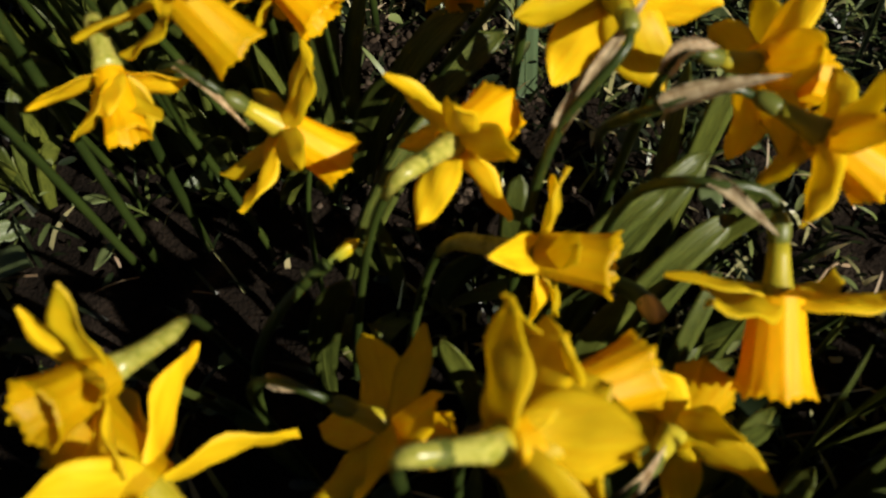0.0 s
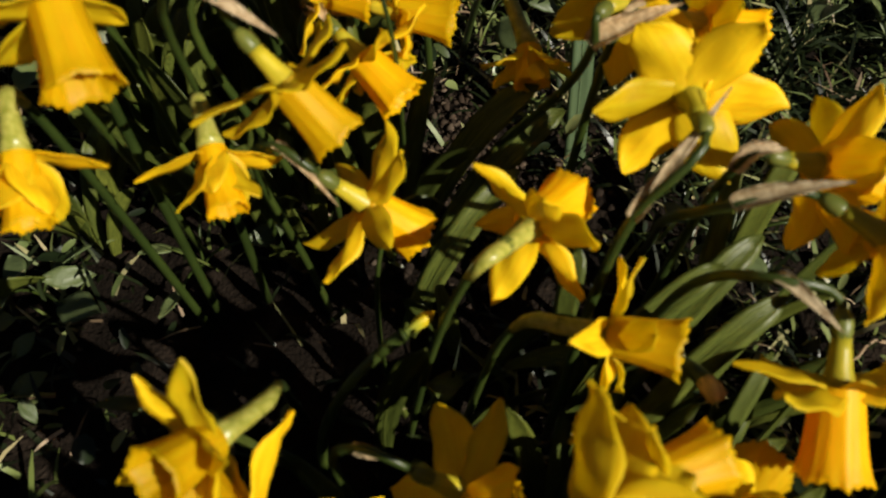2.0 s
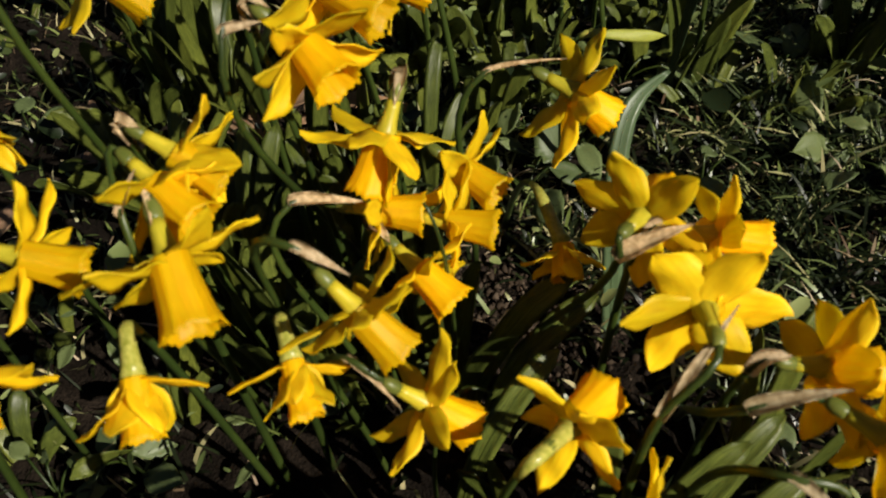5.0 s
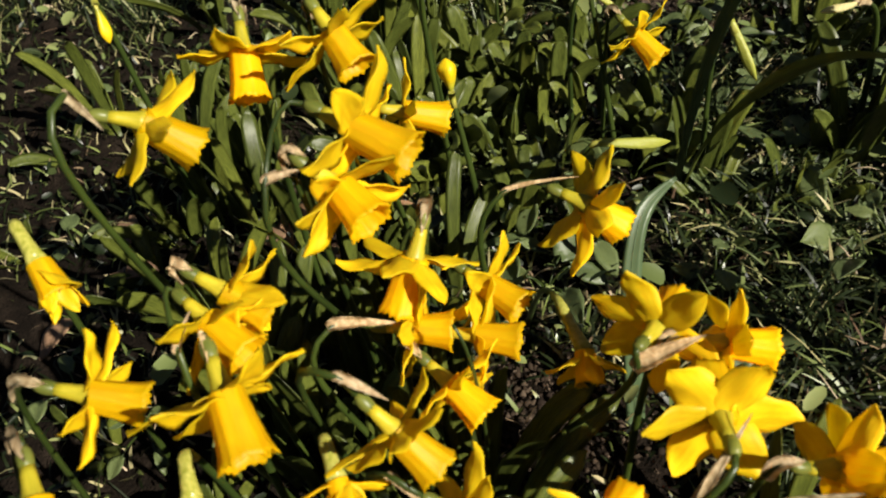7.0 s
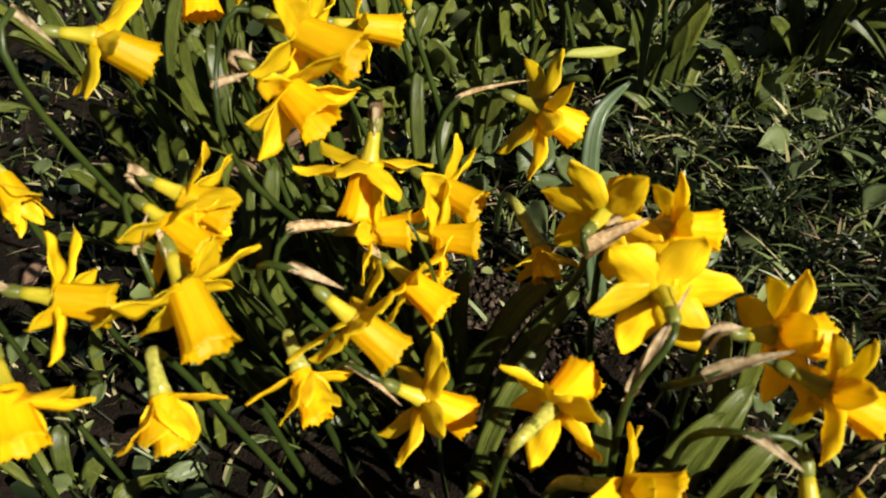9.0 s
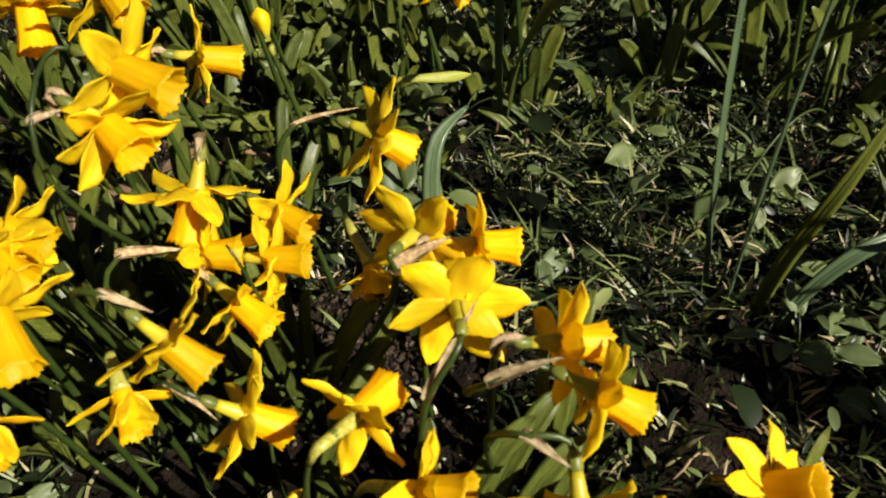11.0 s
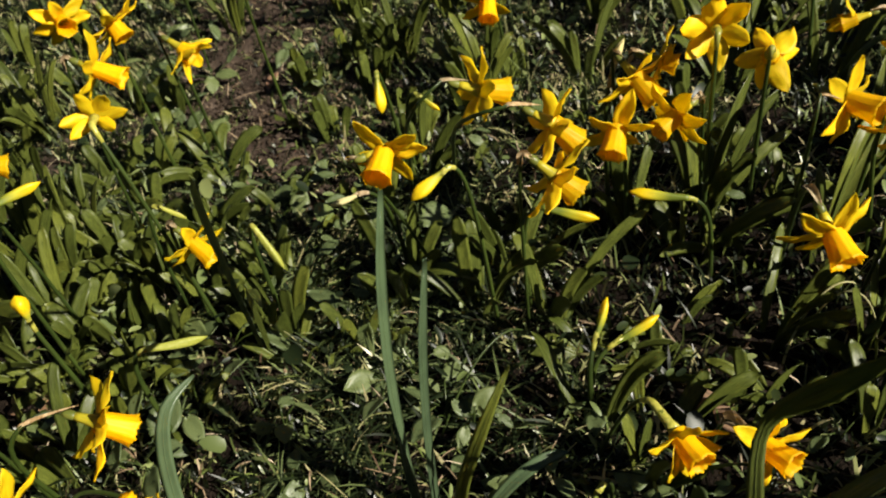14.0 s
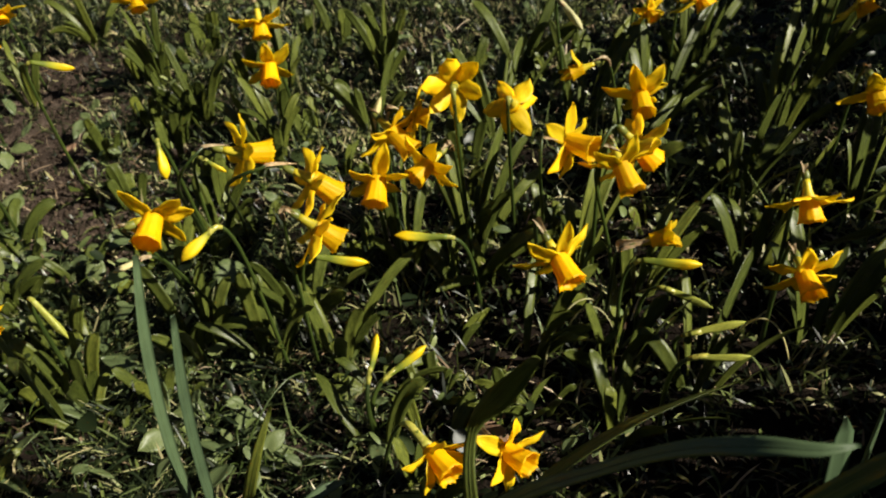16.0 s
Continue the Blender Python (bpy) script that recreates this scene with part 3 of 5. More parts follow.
def weed(x, y, count, reach, size):
    gz = ground_height(x, y)
    whole = thing("weed_plant", x, y, gz, "low weed with rounded glossy green leaves among the grass", "weed", "weeds in the grass")
    start = rng.uniform(0, 360)
    for k in range(count):
        a = radians(start + 360 * k / count + rng.uniform(-25, 25))
        d, h = reach * rng.uniform(0.25, 1.0), rng.uniform(0.008, 0.028)
        at = Vector((x + d * math.cos(a), y + d * math.sin(a), gz + h))
        m = Matrix.Translation(at) @ pose(0, 0, 0, rng.uniform(-30, 35), rng.uniform(-35, 35), math.degrees(a) - 90 + rng.uniform(-40, 40)) @ Matrix.Scale(size * rng.uniform(0.7, 1.25), 4)
        blade = part("weed_leaf", rng.choice(WEEDS), whole, m)
        pts = bend((x, y, gz - 0.002), (x, y, gz + 0.6 * h), at + Vector((-0.3 * d * math.cos(a), -0.3 * d * math.sin(a), 0.002)), at, 5)
        sub("stalk", pipe("stalk", pts, [0.0008] * 6, STEM, 5), blade, m, Matrix.Identity(4))
    return whole


def dead_leaf(x, y, size, turn):
    ob = new("dead_leaf", rng.choice(DEADS))
    ob.matrix_basis = pose(x, y, ground_height(x, y) + 0.004 + 0.16 * size, rng.uniform(-12, 12), rng.uniform(-18, 18), turn) @ Matrix.Scale(size, 4)
    return tagged(ob, "curled dry brown leaf lying on the soil", "dead leaf", "dead leaves")


def twig(x, y, length, turn, tall=0.004):
    z = ground_height(x, y) + 0.002
    d = Vector((math.cos(radians(turn)), math.sin(radians(turn)), 0))
    s = Vector((-d.y, d.x, 0))
    p0 = Vector((x, y, z))
    pts = [p0 + d * length * t + s * (0.006 * math.sin(t * 5 + turn)) + Vector((0, 0, tall * math.sin(math.pi * t) + ground_height(x + d.x * length * t, y + d.y * length * t) - z + 0.003)) for t in (0, 0.2, 0.4, 0.6, 0.8, 1)]
    return tagged(new("twig", pipe("twig", pts, [0.0011, 0.001, 0.001, 0.0009, 0.0008, 0.0006], STRAW, 5)), "thin dry twig lying in the grass", "twig", "twigs")


# first clump
daffodil((-0.128, 0.208, 0.223), (0.27, -0.85, -0.46), trumpet=1.08, spathe="thin", root=(-0.141, 0.225), size=1.12, wide=0.80, petals=((37, 4, 1.00), (104, 11, 1.00), (156, 4, 1.00), (231, -5, 1.00), (276, -2, 1.06), (320, -8, 1.00)))
daffodil((-0.152, 0.185, 0.185), (0.13, -0.87, -0.47), trumpet=1.05, spathe="none", size=0.78, wide=1.45, petals=((339, -57, 0.98), (60, -60, 1.02), (99, -19, 1.10), (282, -38, 1.15), (209, -52, 1.00), (168, -53, 1.00)))
daffodil((-0.098, 0.198, 0.164), (0.21, -0.91, -0.37), trumpet=1.08, spathe="none", size=0.72, wide=1.40, petals=((340, -62, 0.92), (52, -63, 1.08), (106, -17, 1.10), (291, -51, 1.10), (274, -10, 1.20), (176, -51, 1.00)))
daffodil((-0.068, 0.203, 0.187), (0.58, -0.45, -0.68), trumpet=1.00, root=(-0.110, 0.262), spathe="brown", sheath=((-0.086, 0.213, 0.215), (-0.067, 0.207, 0.202), 0.0025), wide=0.75, petals=((13, -5, 1.00), (94, 10, 1.00), (144, 4, 1.00), (212, 1, 1.00), (264, 17, 1.06), (324, 4, 1.00)))
daffodil((-0.049, 0.187, 0.140), (0.66, -0.10, -0.75), trumpet=1.01, root=(-0.085, 0.225), spathe="brown", sheath=((-0.076, 0.196, 0.164), (-0.057, 0.180, 0.148), 0.0024), wide=0.80, petals=((5, 18, 1.00), (70, 7, 1.00), (126, 4, 1.00), (191, 5, 1.00), (237, -2, 1.00), (303, 1, 1.00)))
daffodil((0.008, 0.165, 0.147), (0.62, 0.68, -0.39), trumpet=0.96, spathe="none", root=(-0.048, 0.150), size=1.05, wide=0.75, petals=((41, 26, 0.94), (125, -14, 0.94), (174, 16, 1.00), (230, -5, 0.94), (301, 21, 1.00), (349, 38, 1.00)))
daffodil((0.065, 0.196, 0.168), (0.08, 0.94, -0.34), trumpet=1.01, root=(0.014, 0.140), spathe="brown", sheath=((0.041, 0.162, 0.150), (0.074, 0.188, 0.180), 0.0030), size=1.12, wide=1.12, petals=((35, 7, 1.00), (90, 11, 0.94), (146, -3, 1.00), (207, 9, 1.00), (262, -1, 0.94), (332, 18, 1.00)))
daffodil((0.052, 0.247, 0.169), (0.58, 0.73, -0.37), trumpet=1.01, root=(-0.015, 0.288), spathe="brown", sheath=((0.039, 0.230, 0.164), (0.070, 0.232, 0.177), 0.0045), size=1.05, wide=1.10, petals=((29, 18, 1.00), (84, 1, 1.00), (134, -2, 1.00), (193, 4, 1.00), (258, 4, 1.00), (323, 10, 1.00)))
daffodil((0.081, 0.238, 0.161), (0.95, -0.13, -0.28), trumpet=0.87, wide=1.05, petals=((13, 4, 0.94), (96, 6, 1.00), (144, 4, 1.00), (204, 4, 1.00), (264, 4, 1.00), (324, 4, 1.00)))
daffodil((0.104, 0.173, 0.154), (0.89, 0.05, -0.45), trumpet=1.00, spathe="short", wide=1.10, petals=((18, -8, 1.00), (82, -20, 1.00), (109, -7, 1.00), (208, -10, 1.00), (258, -8, 1.00), (325, 10, 1.00)))
daffodil((0.113, 0.141, 0.158), (0.75, -0.36, -0.56), trumpet=0.95, root=(0.081, 0.241), neck=(0.098, 0.155, 0.161), spathe="brown", sheath=((0.070, 0.154, 0.163), (0.104, 0.152, 0.172), 0.0035), wide=0.95, petals=((9, 10, 1.00), (93, -6, 0.94), (138, 4, 1.00), (178, -13, 1.00), (264, -3, 1.00), (331, 5, 1.00)))
daffodil((0.094, 0.103, 0.135), (-0.14, -0.80, -0.58), trumpet=1.09, root=(0.059, 0.187), spathe="brown", sheath=((0.078, 0.130, 0.156), (0.094, 0.113, 0.150), 0.0027), size=1.10, petals=((30, 2, 1.00), (84, 4, 1.00), (134, 7, 1.00), (204, 4, 1.00), (274, 9, 0.94), (317, 2, 1.00)))
daffodil((0.029, 0.130, 0.130), (0.91, -0.39, 0.11), trumpet=0.95, spathe="none", root=(-0.028, 0.142), wide=0.78, petals=((35, -14, 0.94), (96, 6, 1.06), (190, -8, 1.00), (216, 6, 0.94), (326, 13, 1.00), (334, -30, 1.00)))
daffodil((0.026, 0.074, 0.150), (0.95, 0.29, -0.12), trumpet=0.92, spathe="short", wide=0.95, petals=((5, 8, 1.00), (66, 12, 1.00), (126, 12, 1.00), (186, 12, 1.00), (246, 12, 1.00), (306, -1, 1.00)))
daffodil((0.060, 0.074, 0.113), (0.63, 0.65, -0.43), trumpet=0.96, spathe="thin", petals=((29, 20, 1.00), (84, 4, 1.00), (136, -15, 1.00), (204, 4, 1.00), (275, 2, 1.00), (328, 26, 1.00)))
daffodil((-0.093, 0.097, 0.155), (-0.53, -0.66, 0.53), trumpet=0.89, spathe="none", root=(-0.097, 0.166), size=0.95, wide=0.75, petals=((52, -34, 1.00), (108, -30, 1.00), (168, -30, 1.00), (228, -30, 1.00), (292, -14, 0.94), (344, -16, 1.06)))
daffodil((-0.086, 0.070, 0.135), (-0.71, 0.67, 0.22), trumpet=0.98, spathe="none", root=(-0.086, 0.083), size=1.23, wide=1.10, petals=((276, -27, 1.06), (267, 30, 1.06), (37, -23, 1.00), (77, 51, 1.00), (123, 76, 1.00), (217, -59, 1.00)))
daffodil((-0.025, 0.091, 0.106), (0.66, -0.14, -0.74), trumpet=0.85, spathe="brown", sheath=((-0.056, 0.101, 0.127), (-0.043, 0.098, 0.121), 0.0025), wide=1.10, petals=((51, 11, 1.06), (108, 16, 1.00), (175, 6, 1.00), (228, 16, 1.00), (285, 23, 1.00), (353, 14, 1.00)))
daffodil((-0.053, 0.295, 0.193), (-0.41, -0.50, -0.76), trumpet=1.10, spathe="brown", root=(-0.071, 0.318), size=1.10, wide=0.90, petals=((12, -8, 1.00), (65, -17, 1.00), (137, 4, 0.94), (175, 1, 1.00), (264, 2, 1.00), (312, -15, 1.07)))
daffodil((-0.060, 0.276, 0.163), (0.97, -0.12, -0.19), trumpet=0.75, spathe="brown", sheath=((-0.097, 0.268, 0.183), (-0.064, 0.271, 0.174), 0.0033))
daffodil((-0.031, 0.280, 0.145), (0.95, -0.28, -0.12), trumpet=0.91, wide=0.80, petals=((54, -8, 1.00), (114, -8, 1.00), (176, -4, 1.00), (234, -8, 1.00), (280, -15, 1.06), (4, 5, 1.00)))
daffodil((-0.022, 0.307, 0.153), (0.71, -0.66, -0.26), trumpet=0.92, spathe="brown", sheath=((-0.069, 0.280, 0.150), (-0.046, 0.280, 0.144), 0.0043), wide=0.80, petals=((30, 4, 1.00), (86, 1, 1.00), (150, 4, 1.00), (210, 4, 1.00), (270, 4, 1.00), (328, 4, 1.00)))
daffodil((-0.047, 0.250, 0.150), (0.62, -0.65, -0.44), trumpet=0.94, wide=0.75, petals=((54, -8, 1.00), (124, -20, 1.00), (174, -8, 1.00), (219, -5, 0.94), (299, -7, 1.00), (354, -8, 1.00)))
daffodil((-0.133, 0.262, 0.225), (0.77, -0.33, -0.55), trumpet=0.90, root=(-0.143, 0.285), wide=0.90, petals=((17, -4, 1.00), (81, -17, 1.00), (154, -47, 1.06), (210, -32, 1.00), (270, -32, 1.00), (348, -48, 1.06)))
daffodil((-0.140, 0.249, 0.222), (0.67, -0.65, -0.37), trumpet=0.95, root=(-0.154, 0.268), spathe="brown", sheath=((-0.149, 0.231, 0.224), (-0.142, 0.244, 0.235), 0.0026), petals=((12, -30, 1.00), (72, -30, 1.00), (132, -30, 1.00), (192, -30, 1.00), (252, -30, 1.00), (312, -3, 1.06)))
daffodil((0.007, 0.060, 0.165), (0.76, 0.18, -0.62), trumpet=0.90, spathe="none", size=1.10, wide=1.25, petals=((0, -39, 0.84), (324, -36, 0.92), (60, -7, 1.00), (61, -32, 1.00), (273, -26, 1.00), (225, -28, 1.00)))
daffodil((0.041, 0.353, 0.154), (0.68, -0.07, -0.73), trumpet=0.98, root=(-0.022, 0.372), neck=(0.017, 0.365, 0.166), spathe="brown", sheath=((-0.004, 0.353, 0.173), (0.038, 0.353, 0.175), 0.0019), size=1.14, petals=((42, 4, 1.00), (84, 16, 1.06), (185, 1, 1.06), (224, -17, 1.13), (287, 6, 1.00), (334, 10, 1.00)))
daffodil((0.023, 0.277, 0.121), (-0.04, -0.92, -0.38), trumpet=0.78, spathe="none", root=(0.001, 0.404), neck=(0.020, 0.285, 0.127), size=0.80, wide=0.80, petals=((56, -38, 1.00), (114, -25, 1.00), (174, -25, 1.00), (224, -30, 0.94), (294, -25, 1.00), (5, -52, 1.06)))
daffodil((0.185, 0.111, 0.090), (0.69, -0.48, 0.55), trumpet=0.97, petals=((9, 10, 1.00), (72, 4, 1.00), (118, -2, 1.00), (192, 4, 1.00), (252, 4, 1.00), (332, 9, 1.00)))
# clump behind it
daffodil((-0.079, 0.297, 0.244), (0.54, -0.75, -0.39), trumpet=0.95, root=(-0.090, 0.313), neck=(-0.093, 0.303, 0.257), size=1.10, wide=1.00, petals=((42, -28, 1.00), (102, -28, 1.00), (144, -17, 1.00), (234, -20, 1.00), (297, -22, 1.00), (332, -12, 1.00)))
daffodil((-0.068, 0.319, 0.257), (0.79, -0.50, -0.36), trumpet=1.09, root=(-0.085, 0.358), spathe="brown", sheath=((-0.107, 0.291, 0.256), (-0.089, 0.297, 0.255), 0.0029), size=1.20, petals=((36, 4, 1.00), (96, 4, 1.00), (156, 4, 1.00), (216, 4, 1.00), (276, 4, 1.00), (334, 4, 1.00)))
daffodil((-0.052, 0.406, 0.201), (0.90, 0.07, -0.44), trumpet=1.04, root=(-0.064, 0.428), wide=0.60, petals=((12, 11, 1.00), (79, -5, 1.00), (132, 4, 1.00), (181, 6, 0.94), (248, -11, 1.00), (312, 4, 1.00)))
daffodil((-0.075, 0.385, 0.269), (0.43, -0.65, -0.63), trumpet=0.82, size=1.1, root=(-0.090, 0.405))
daffodil((-0.127, 0.407, 0.258), (-0.03, -0.71, -0.70), trumpet=1.04, size=1.1, root=(-0.142, 0.427))
daffodil((-0.168, 0.343, 0.266), (0.64, 0.05, -0.77), trumpet=1.11, neck=(-0.186, 0.340, 0.276), spathe="brown", sheath=((-0.189, 0.331, 0.294), (-0.179, 0.327, 0.275), 0.0025), size=1.08, petals=((6, -13, 1.06), (66, -8, 1.00), (126, -8, 1.00), (186, -8, 1.00), (247, -10, 1.00), (306, -8, 1.00)))
daffodil((-0.217, 0.286, 0.239), (0.42, -0.70, -0.58), trumpet=0.78, size=0.85, reflex=-58, spathe="none", root=(-0.255, 0.330))
daffodil((-0.187, 0.221, 0.220), (0.88, -0.07, -0.47), trumpet=0.90, root=(-0.260, 0.250), wide=0.62, petals=((16, 10, 1.00), (66, 0, 1.00), (116, -20, 1.00), (186, 0, 1.00), (252, -10, 0.94), (297, 7, 1.00)))
daffodil((-0.191, 0.169, 0.229), (0.28, -0.90, -0.35), trumpet=0.92, root=(-0.270, 0.200), petals=((6, -20, 1.00), (65, -26, 1.00), (126, -20, 1.00), (188, -18, 1.00), (246, -20, 1.00), (306, -20, 1.00)))
daffodil((-0.019, 0.605, 0.239), (0.90, 0.05, -0.44), trumpet=0.75, root=(-0.034, 0.625))
daffodil((0.077, 0.629, 0.238), (0.00, 0.97, -0.23), trumpet=1.01, root=(0.105, 0.560), spathe="none", petals=((14, 31, 1.00), (78, 28, 1.00), (117, 36, 0.94), (225, 51, 0.94), (269, 19, 1.00), (315, 32, 1.00)))
# drift beyond the grass
daffodil((0.301, 0.474, 0.210), (-0.53, -0.81, -0.26), trumpet=1.01, neck=(0.256, 0.473, 0.212), size=1.20, petals=((58, 0, 1.00), (87, 7, 0.94), (158, -3, 1.00), (216, 4, 1.00), (256, -3, 1.00), (336, 4, 1.00)))
daffodil((0.391, 0.494, 0.224), (0.92, -0.02, -0.39), trumpet=0.95, root=(0.340, 0.687), neck=(0.365, 0.505, 0.237), spathe="brown", sheath=((0.360, 0.486, 0.247), (0.382, 0.481, 0.243), 0.0019), size=1.20, petals=((357, 9, 1.00), (68, 11, 1.00), (120, 4, 1.00), (169, 12, 1.00), (256, 5, 1.00), (300, 4, 1.00)))
daffodil((0.434, 0.447, 0.203), (0.58, -0.29, -0.76), trumpet=1.01, root=(0.387, 0.679), neck=(0.415, 0.460, 0.217), spathe="brown", sheath=((0.399, 0.447, 0.231), (0.425, 0.439, 0.227), 0.0021), size=1.20, petals=((354, 20, 0.94), (89, 21, 1.00), (132, 6, 1.00), (186, -7, 1.00), (244, -13, 1.06), (306, 4, 1.00)))
daffodil((0.417, 0.409, 0.182), (0.58, -0.45, -0.68), trumpet=0.90, size=1.20, petals=((36, -8, 1.00), (99, 0, 1.00), (163, 2, 1.00), (216, -8, 1.00), (267, -14, 1.00), (328, -2, 1.00)))
daffodil((0.498, 0.461, 0.165), (-0.56, -0.68, -0.47), trumpet=0.98, size=1.20, wide=0.80, petals=((22, 27, 1.06), (67, -4, 0.94), (158, 3, 1.00), (198, 4, 1.00), (239, -13, 1.00), (328, -11, 0.94)))
daffodil((0.532, 0.493, 0.187), (0.32, -0.73, -0.60), trumpet=1.03, size=1.20, petals=((0, 4, 1.00), (58, 2, 1.06), (120, 4, 1.00), (180, 4, 1.00), (240, 4, 1.00), (299, 7, 1.00)))
daffodil((0.562, 0.505, 0.187), (0.77, -0.56, -0.31), trumpet=0.61, spathe="brown", size=1.02)
daffodil((0.594, 0.469, 0.223), (0.45, 0.81, -0.39), trumpet=0.93, size=1.20, wide=1.05, spathe="none", petals=((16, 46, 1.00), (77, 40, 1.00), (131, 34, 1.00), (189, 33, 1.00), (252, 42, 0.94), (311, 36, 1.00)))
daffodil((0.659, 0.482, 0.170), (0.43, 0.61, -0.67), trumpet=0.93, size=1.20, wide=1.05, spathe="none", petals=((35, -35, 1.00), (96, -35, 1.00), (171, -43, 1.00), (212, -26, 1.00), (282, -49, 1.00), (333, -30, 1.00)))
daffodil((0.546, 0.446, 0.168), (-0.94, -0.25, -0.23), trumpet=0.86, size=1.08, petals=((29, 9, 1.00), (72, 4, 1.00), (132, 4, 1.00), (180, 6, 1.00), (252, 4, 1.00), (312, 4, 1.00)))
daffodil((0.652, 0.372, 0.185), (0.36, -0.93, -0.03), trumpet=0.99, spathe="brown", sheath=((0.624, 0.371, 0.200), (0.636, 0.361, 0.197), 0.0016), size=1.20, petals=((15, 1, 0.94), (92, 11, 1.00), (138, 4, 1.00), (198, 4, 1.00), (250, -4, 1.00), (320, 11, 1.00)))
daffodil((0.706, 0.345, 0.172), (0.52, -0.29, -0.80), trumpet=0.98, spathe="brown", sheath=((0.671, 0.348, 0.183), (0.683, 0.335, 0.178), 0.0026), size=1.20, petals=((72, 3, 1.00), (90, 6, 1.00), (174, 4, 1.00), (234, 4, 1.00), (308, 6, 1.00), (354, 4, 1.00)))
daffodil((0.678, 0.330, 0.170), (-0.16, -0.82, -0.55), trumpet=0.96, size=1.20, petals=((12, 16, 1.00), (72, 16, 1.00), (132, 16, 1.00), (192, 9, 1.00), (247, 26, 1.00), (312, 16, 1.00)))
daffodil((0.579, 0.285, 0.146), (-0.12, -0.91, -0.39), trumpet=0.93, root=(0.618, 0.389), neck=(0.577, 0.301, 0.161), size=1.20, wide=0.80, petals=((12, 16, 1.00), (72, 26, 1.00), (126, 17, 1.00), (204, 12, 1.00), (252, 16, 1.00), (312, 16, 1.00)))
daffodil((0.776, 0.426, 0.159), (-0.44, -0.81, -0.39), trumpet=0.87, size=1.20, petals=((36, 16, 1.00), (104, 27, 0.94), (150, 15, 1.00), (201, 14, 1.00), (276, 16, 1.00), (346, 17, 1.00)))
daffodil((0.502, 0.800, 0.145), (-0.37, -0.79, -0.48), trumpet=1.02, size=1.20, petals=((6, 4, 1.00), (52, 16, 1.00), (144, 0, 1.00), (186, 4, 1.00), (241, -13, 1.06), (308, -4, 0.94)))
daffodil((0.515, 0.849, 0.180), (-0.24, -0.59, -0.77), trumpet=0.76, size=1.20)
daffodil((0.183, 1.129, 0.160), (0.73, -0.19, -0.66), trumpet=0.88, size=1.20)
daffodil((0.150, 0.832, 0.187), (0.63, -0.53, -0.57), trumpet=0.63, reflex=-35, size=1.20)
daffodil((0.408, 0.204, 0.109), (0.12, -0.99, -0.11), trumpet=1.05, spathe="none", root=(0.378, 0.276), size=1.02, wide=0.80, petals=((0, -35, 1.00), (64, -38, 1.00), (120, -35, 1.00), (180, -35, 1.00), (239, -43, 1.00), (298, -14, 1.00)))
daffodil((0.455, 0.178, 0.102), (0.31, -0.95, 0.06), trumpet=0.95, spathe="paper", wide=0.80, petals=((18, -14, 1.00), (84, -25, 1.00), (144, -25, 1.00), (204, -16, 1.00), (264, -25, 1.00), (328, 14, 1.06)))
daffodil((0.118, 0.551, 0.132), (0.51, -0.65, -0.57), trumpet=1.02, size=1.02, petals=((42, 4, 1.00), (100, -14, 1.00), (162, 4, 1.00), (222, 4, 1.00), (282, 4, 1.00), (344, 10, 1.00)))
daffodil((0.774, 0.209, 0.160), (-0.36, -0.63, -0.69), trumpet=0.80, size=1.08, petals=((25, -8, 1.00), (84, -8, 1.00), (144, -8, 1.00), (202, -9, 1.00), (264, -8, 1.00), (324, -8, 1.00)))
daffodil((0.725, 0.163, 0.137), (-0.39, -0.88, -0.26), trumpet=0.85, size=1.02, petals=((54, 4, 1.00), (115, 2, 1.00), (174, 4, 1.00), (234, 4, 1.00), (294, 4, 1.00), (354, 4, 1.00)))
daffodil((0.936, 0.282, 0.160), (-0.37, -0.78, -0.51), trumpet=0.61, size=1.20)
# far flowers
daffodil((0.016, 0.983, 0.201), (0.28, -0.96, -0.10), trumpet=0.95, size=1.20, petals=((351, -26, 0.94), (66, 4, 1.00), (108, 12, 1.00), (213, 11, 1.00), (255, 16, 1.00), (308, 1, 1.00)))
daffodil((0.093, 0.837, 0.235), (0.33, -0.55, -0.77), trumpet=0.76, size=1.20)
daffodil((0.072, 0.752, 0.228), (0.79, -0.35, -0.50), trumpet=1.07, size=1.20, petals=((6, 20, 1.06), (62, -1, 1.00), (126, 4, 1.00), (186, 4, 1.00), (246, 4, 1.00), (306, 4, 1.00)))
daffodil((0.965, 0.553, 0.160), (0.15, -0.64, -0.75), trumpet=0.61, size=1.20)
daffodil((1.076, 0.420, 0.160), (0.04, -0.67, -0.74), trumpet=0.61, size=1.20)
daffodil((0.405, 1.113, 0.160), (-0.11, -0.74, -0.66), trumpet=0.61, size=1.20)
daffodil((0.219, 1.245, 0.160), (-0.06, -0.67, -0.74), trumpet=0.61, size=1.20)
daffodil((0.937, 0.610, 0.130), (-0.07, -0.93, -0.36), trumpet=0.61, size=0.84)
daffodil((0.756, 0.494, 0.168), (-0.86, 0.42, -0.29), trumpet=0.6, size=0.9, wide=0.9, petals=((0, -12, 0.9), (60, -80, 0.9), (120, -78, 0.9), (180, -82, 0.9), (240, -80, 0.9), (300, -78, 0.9)))
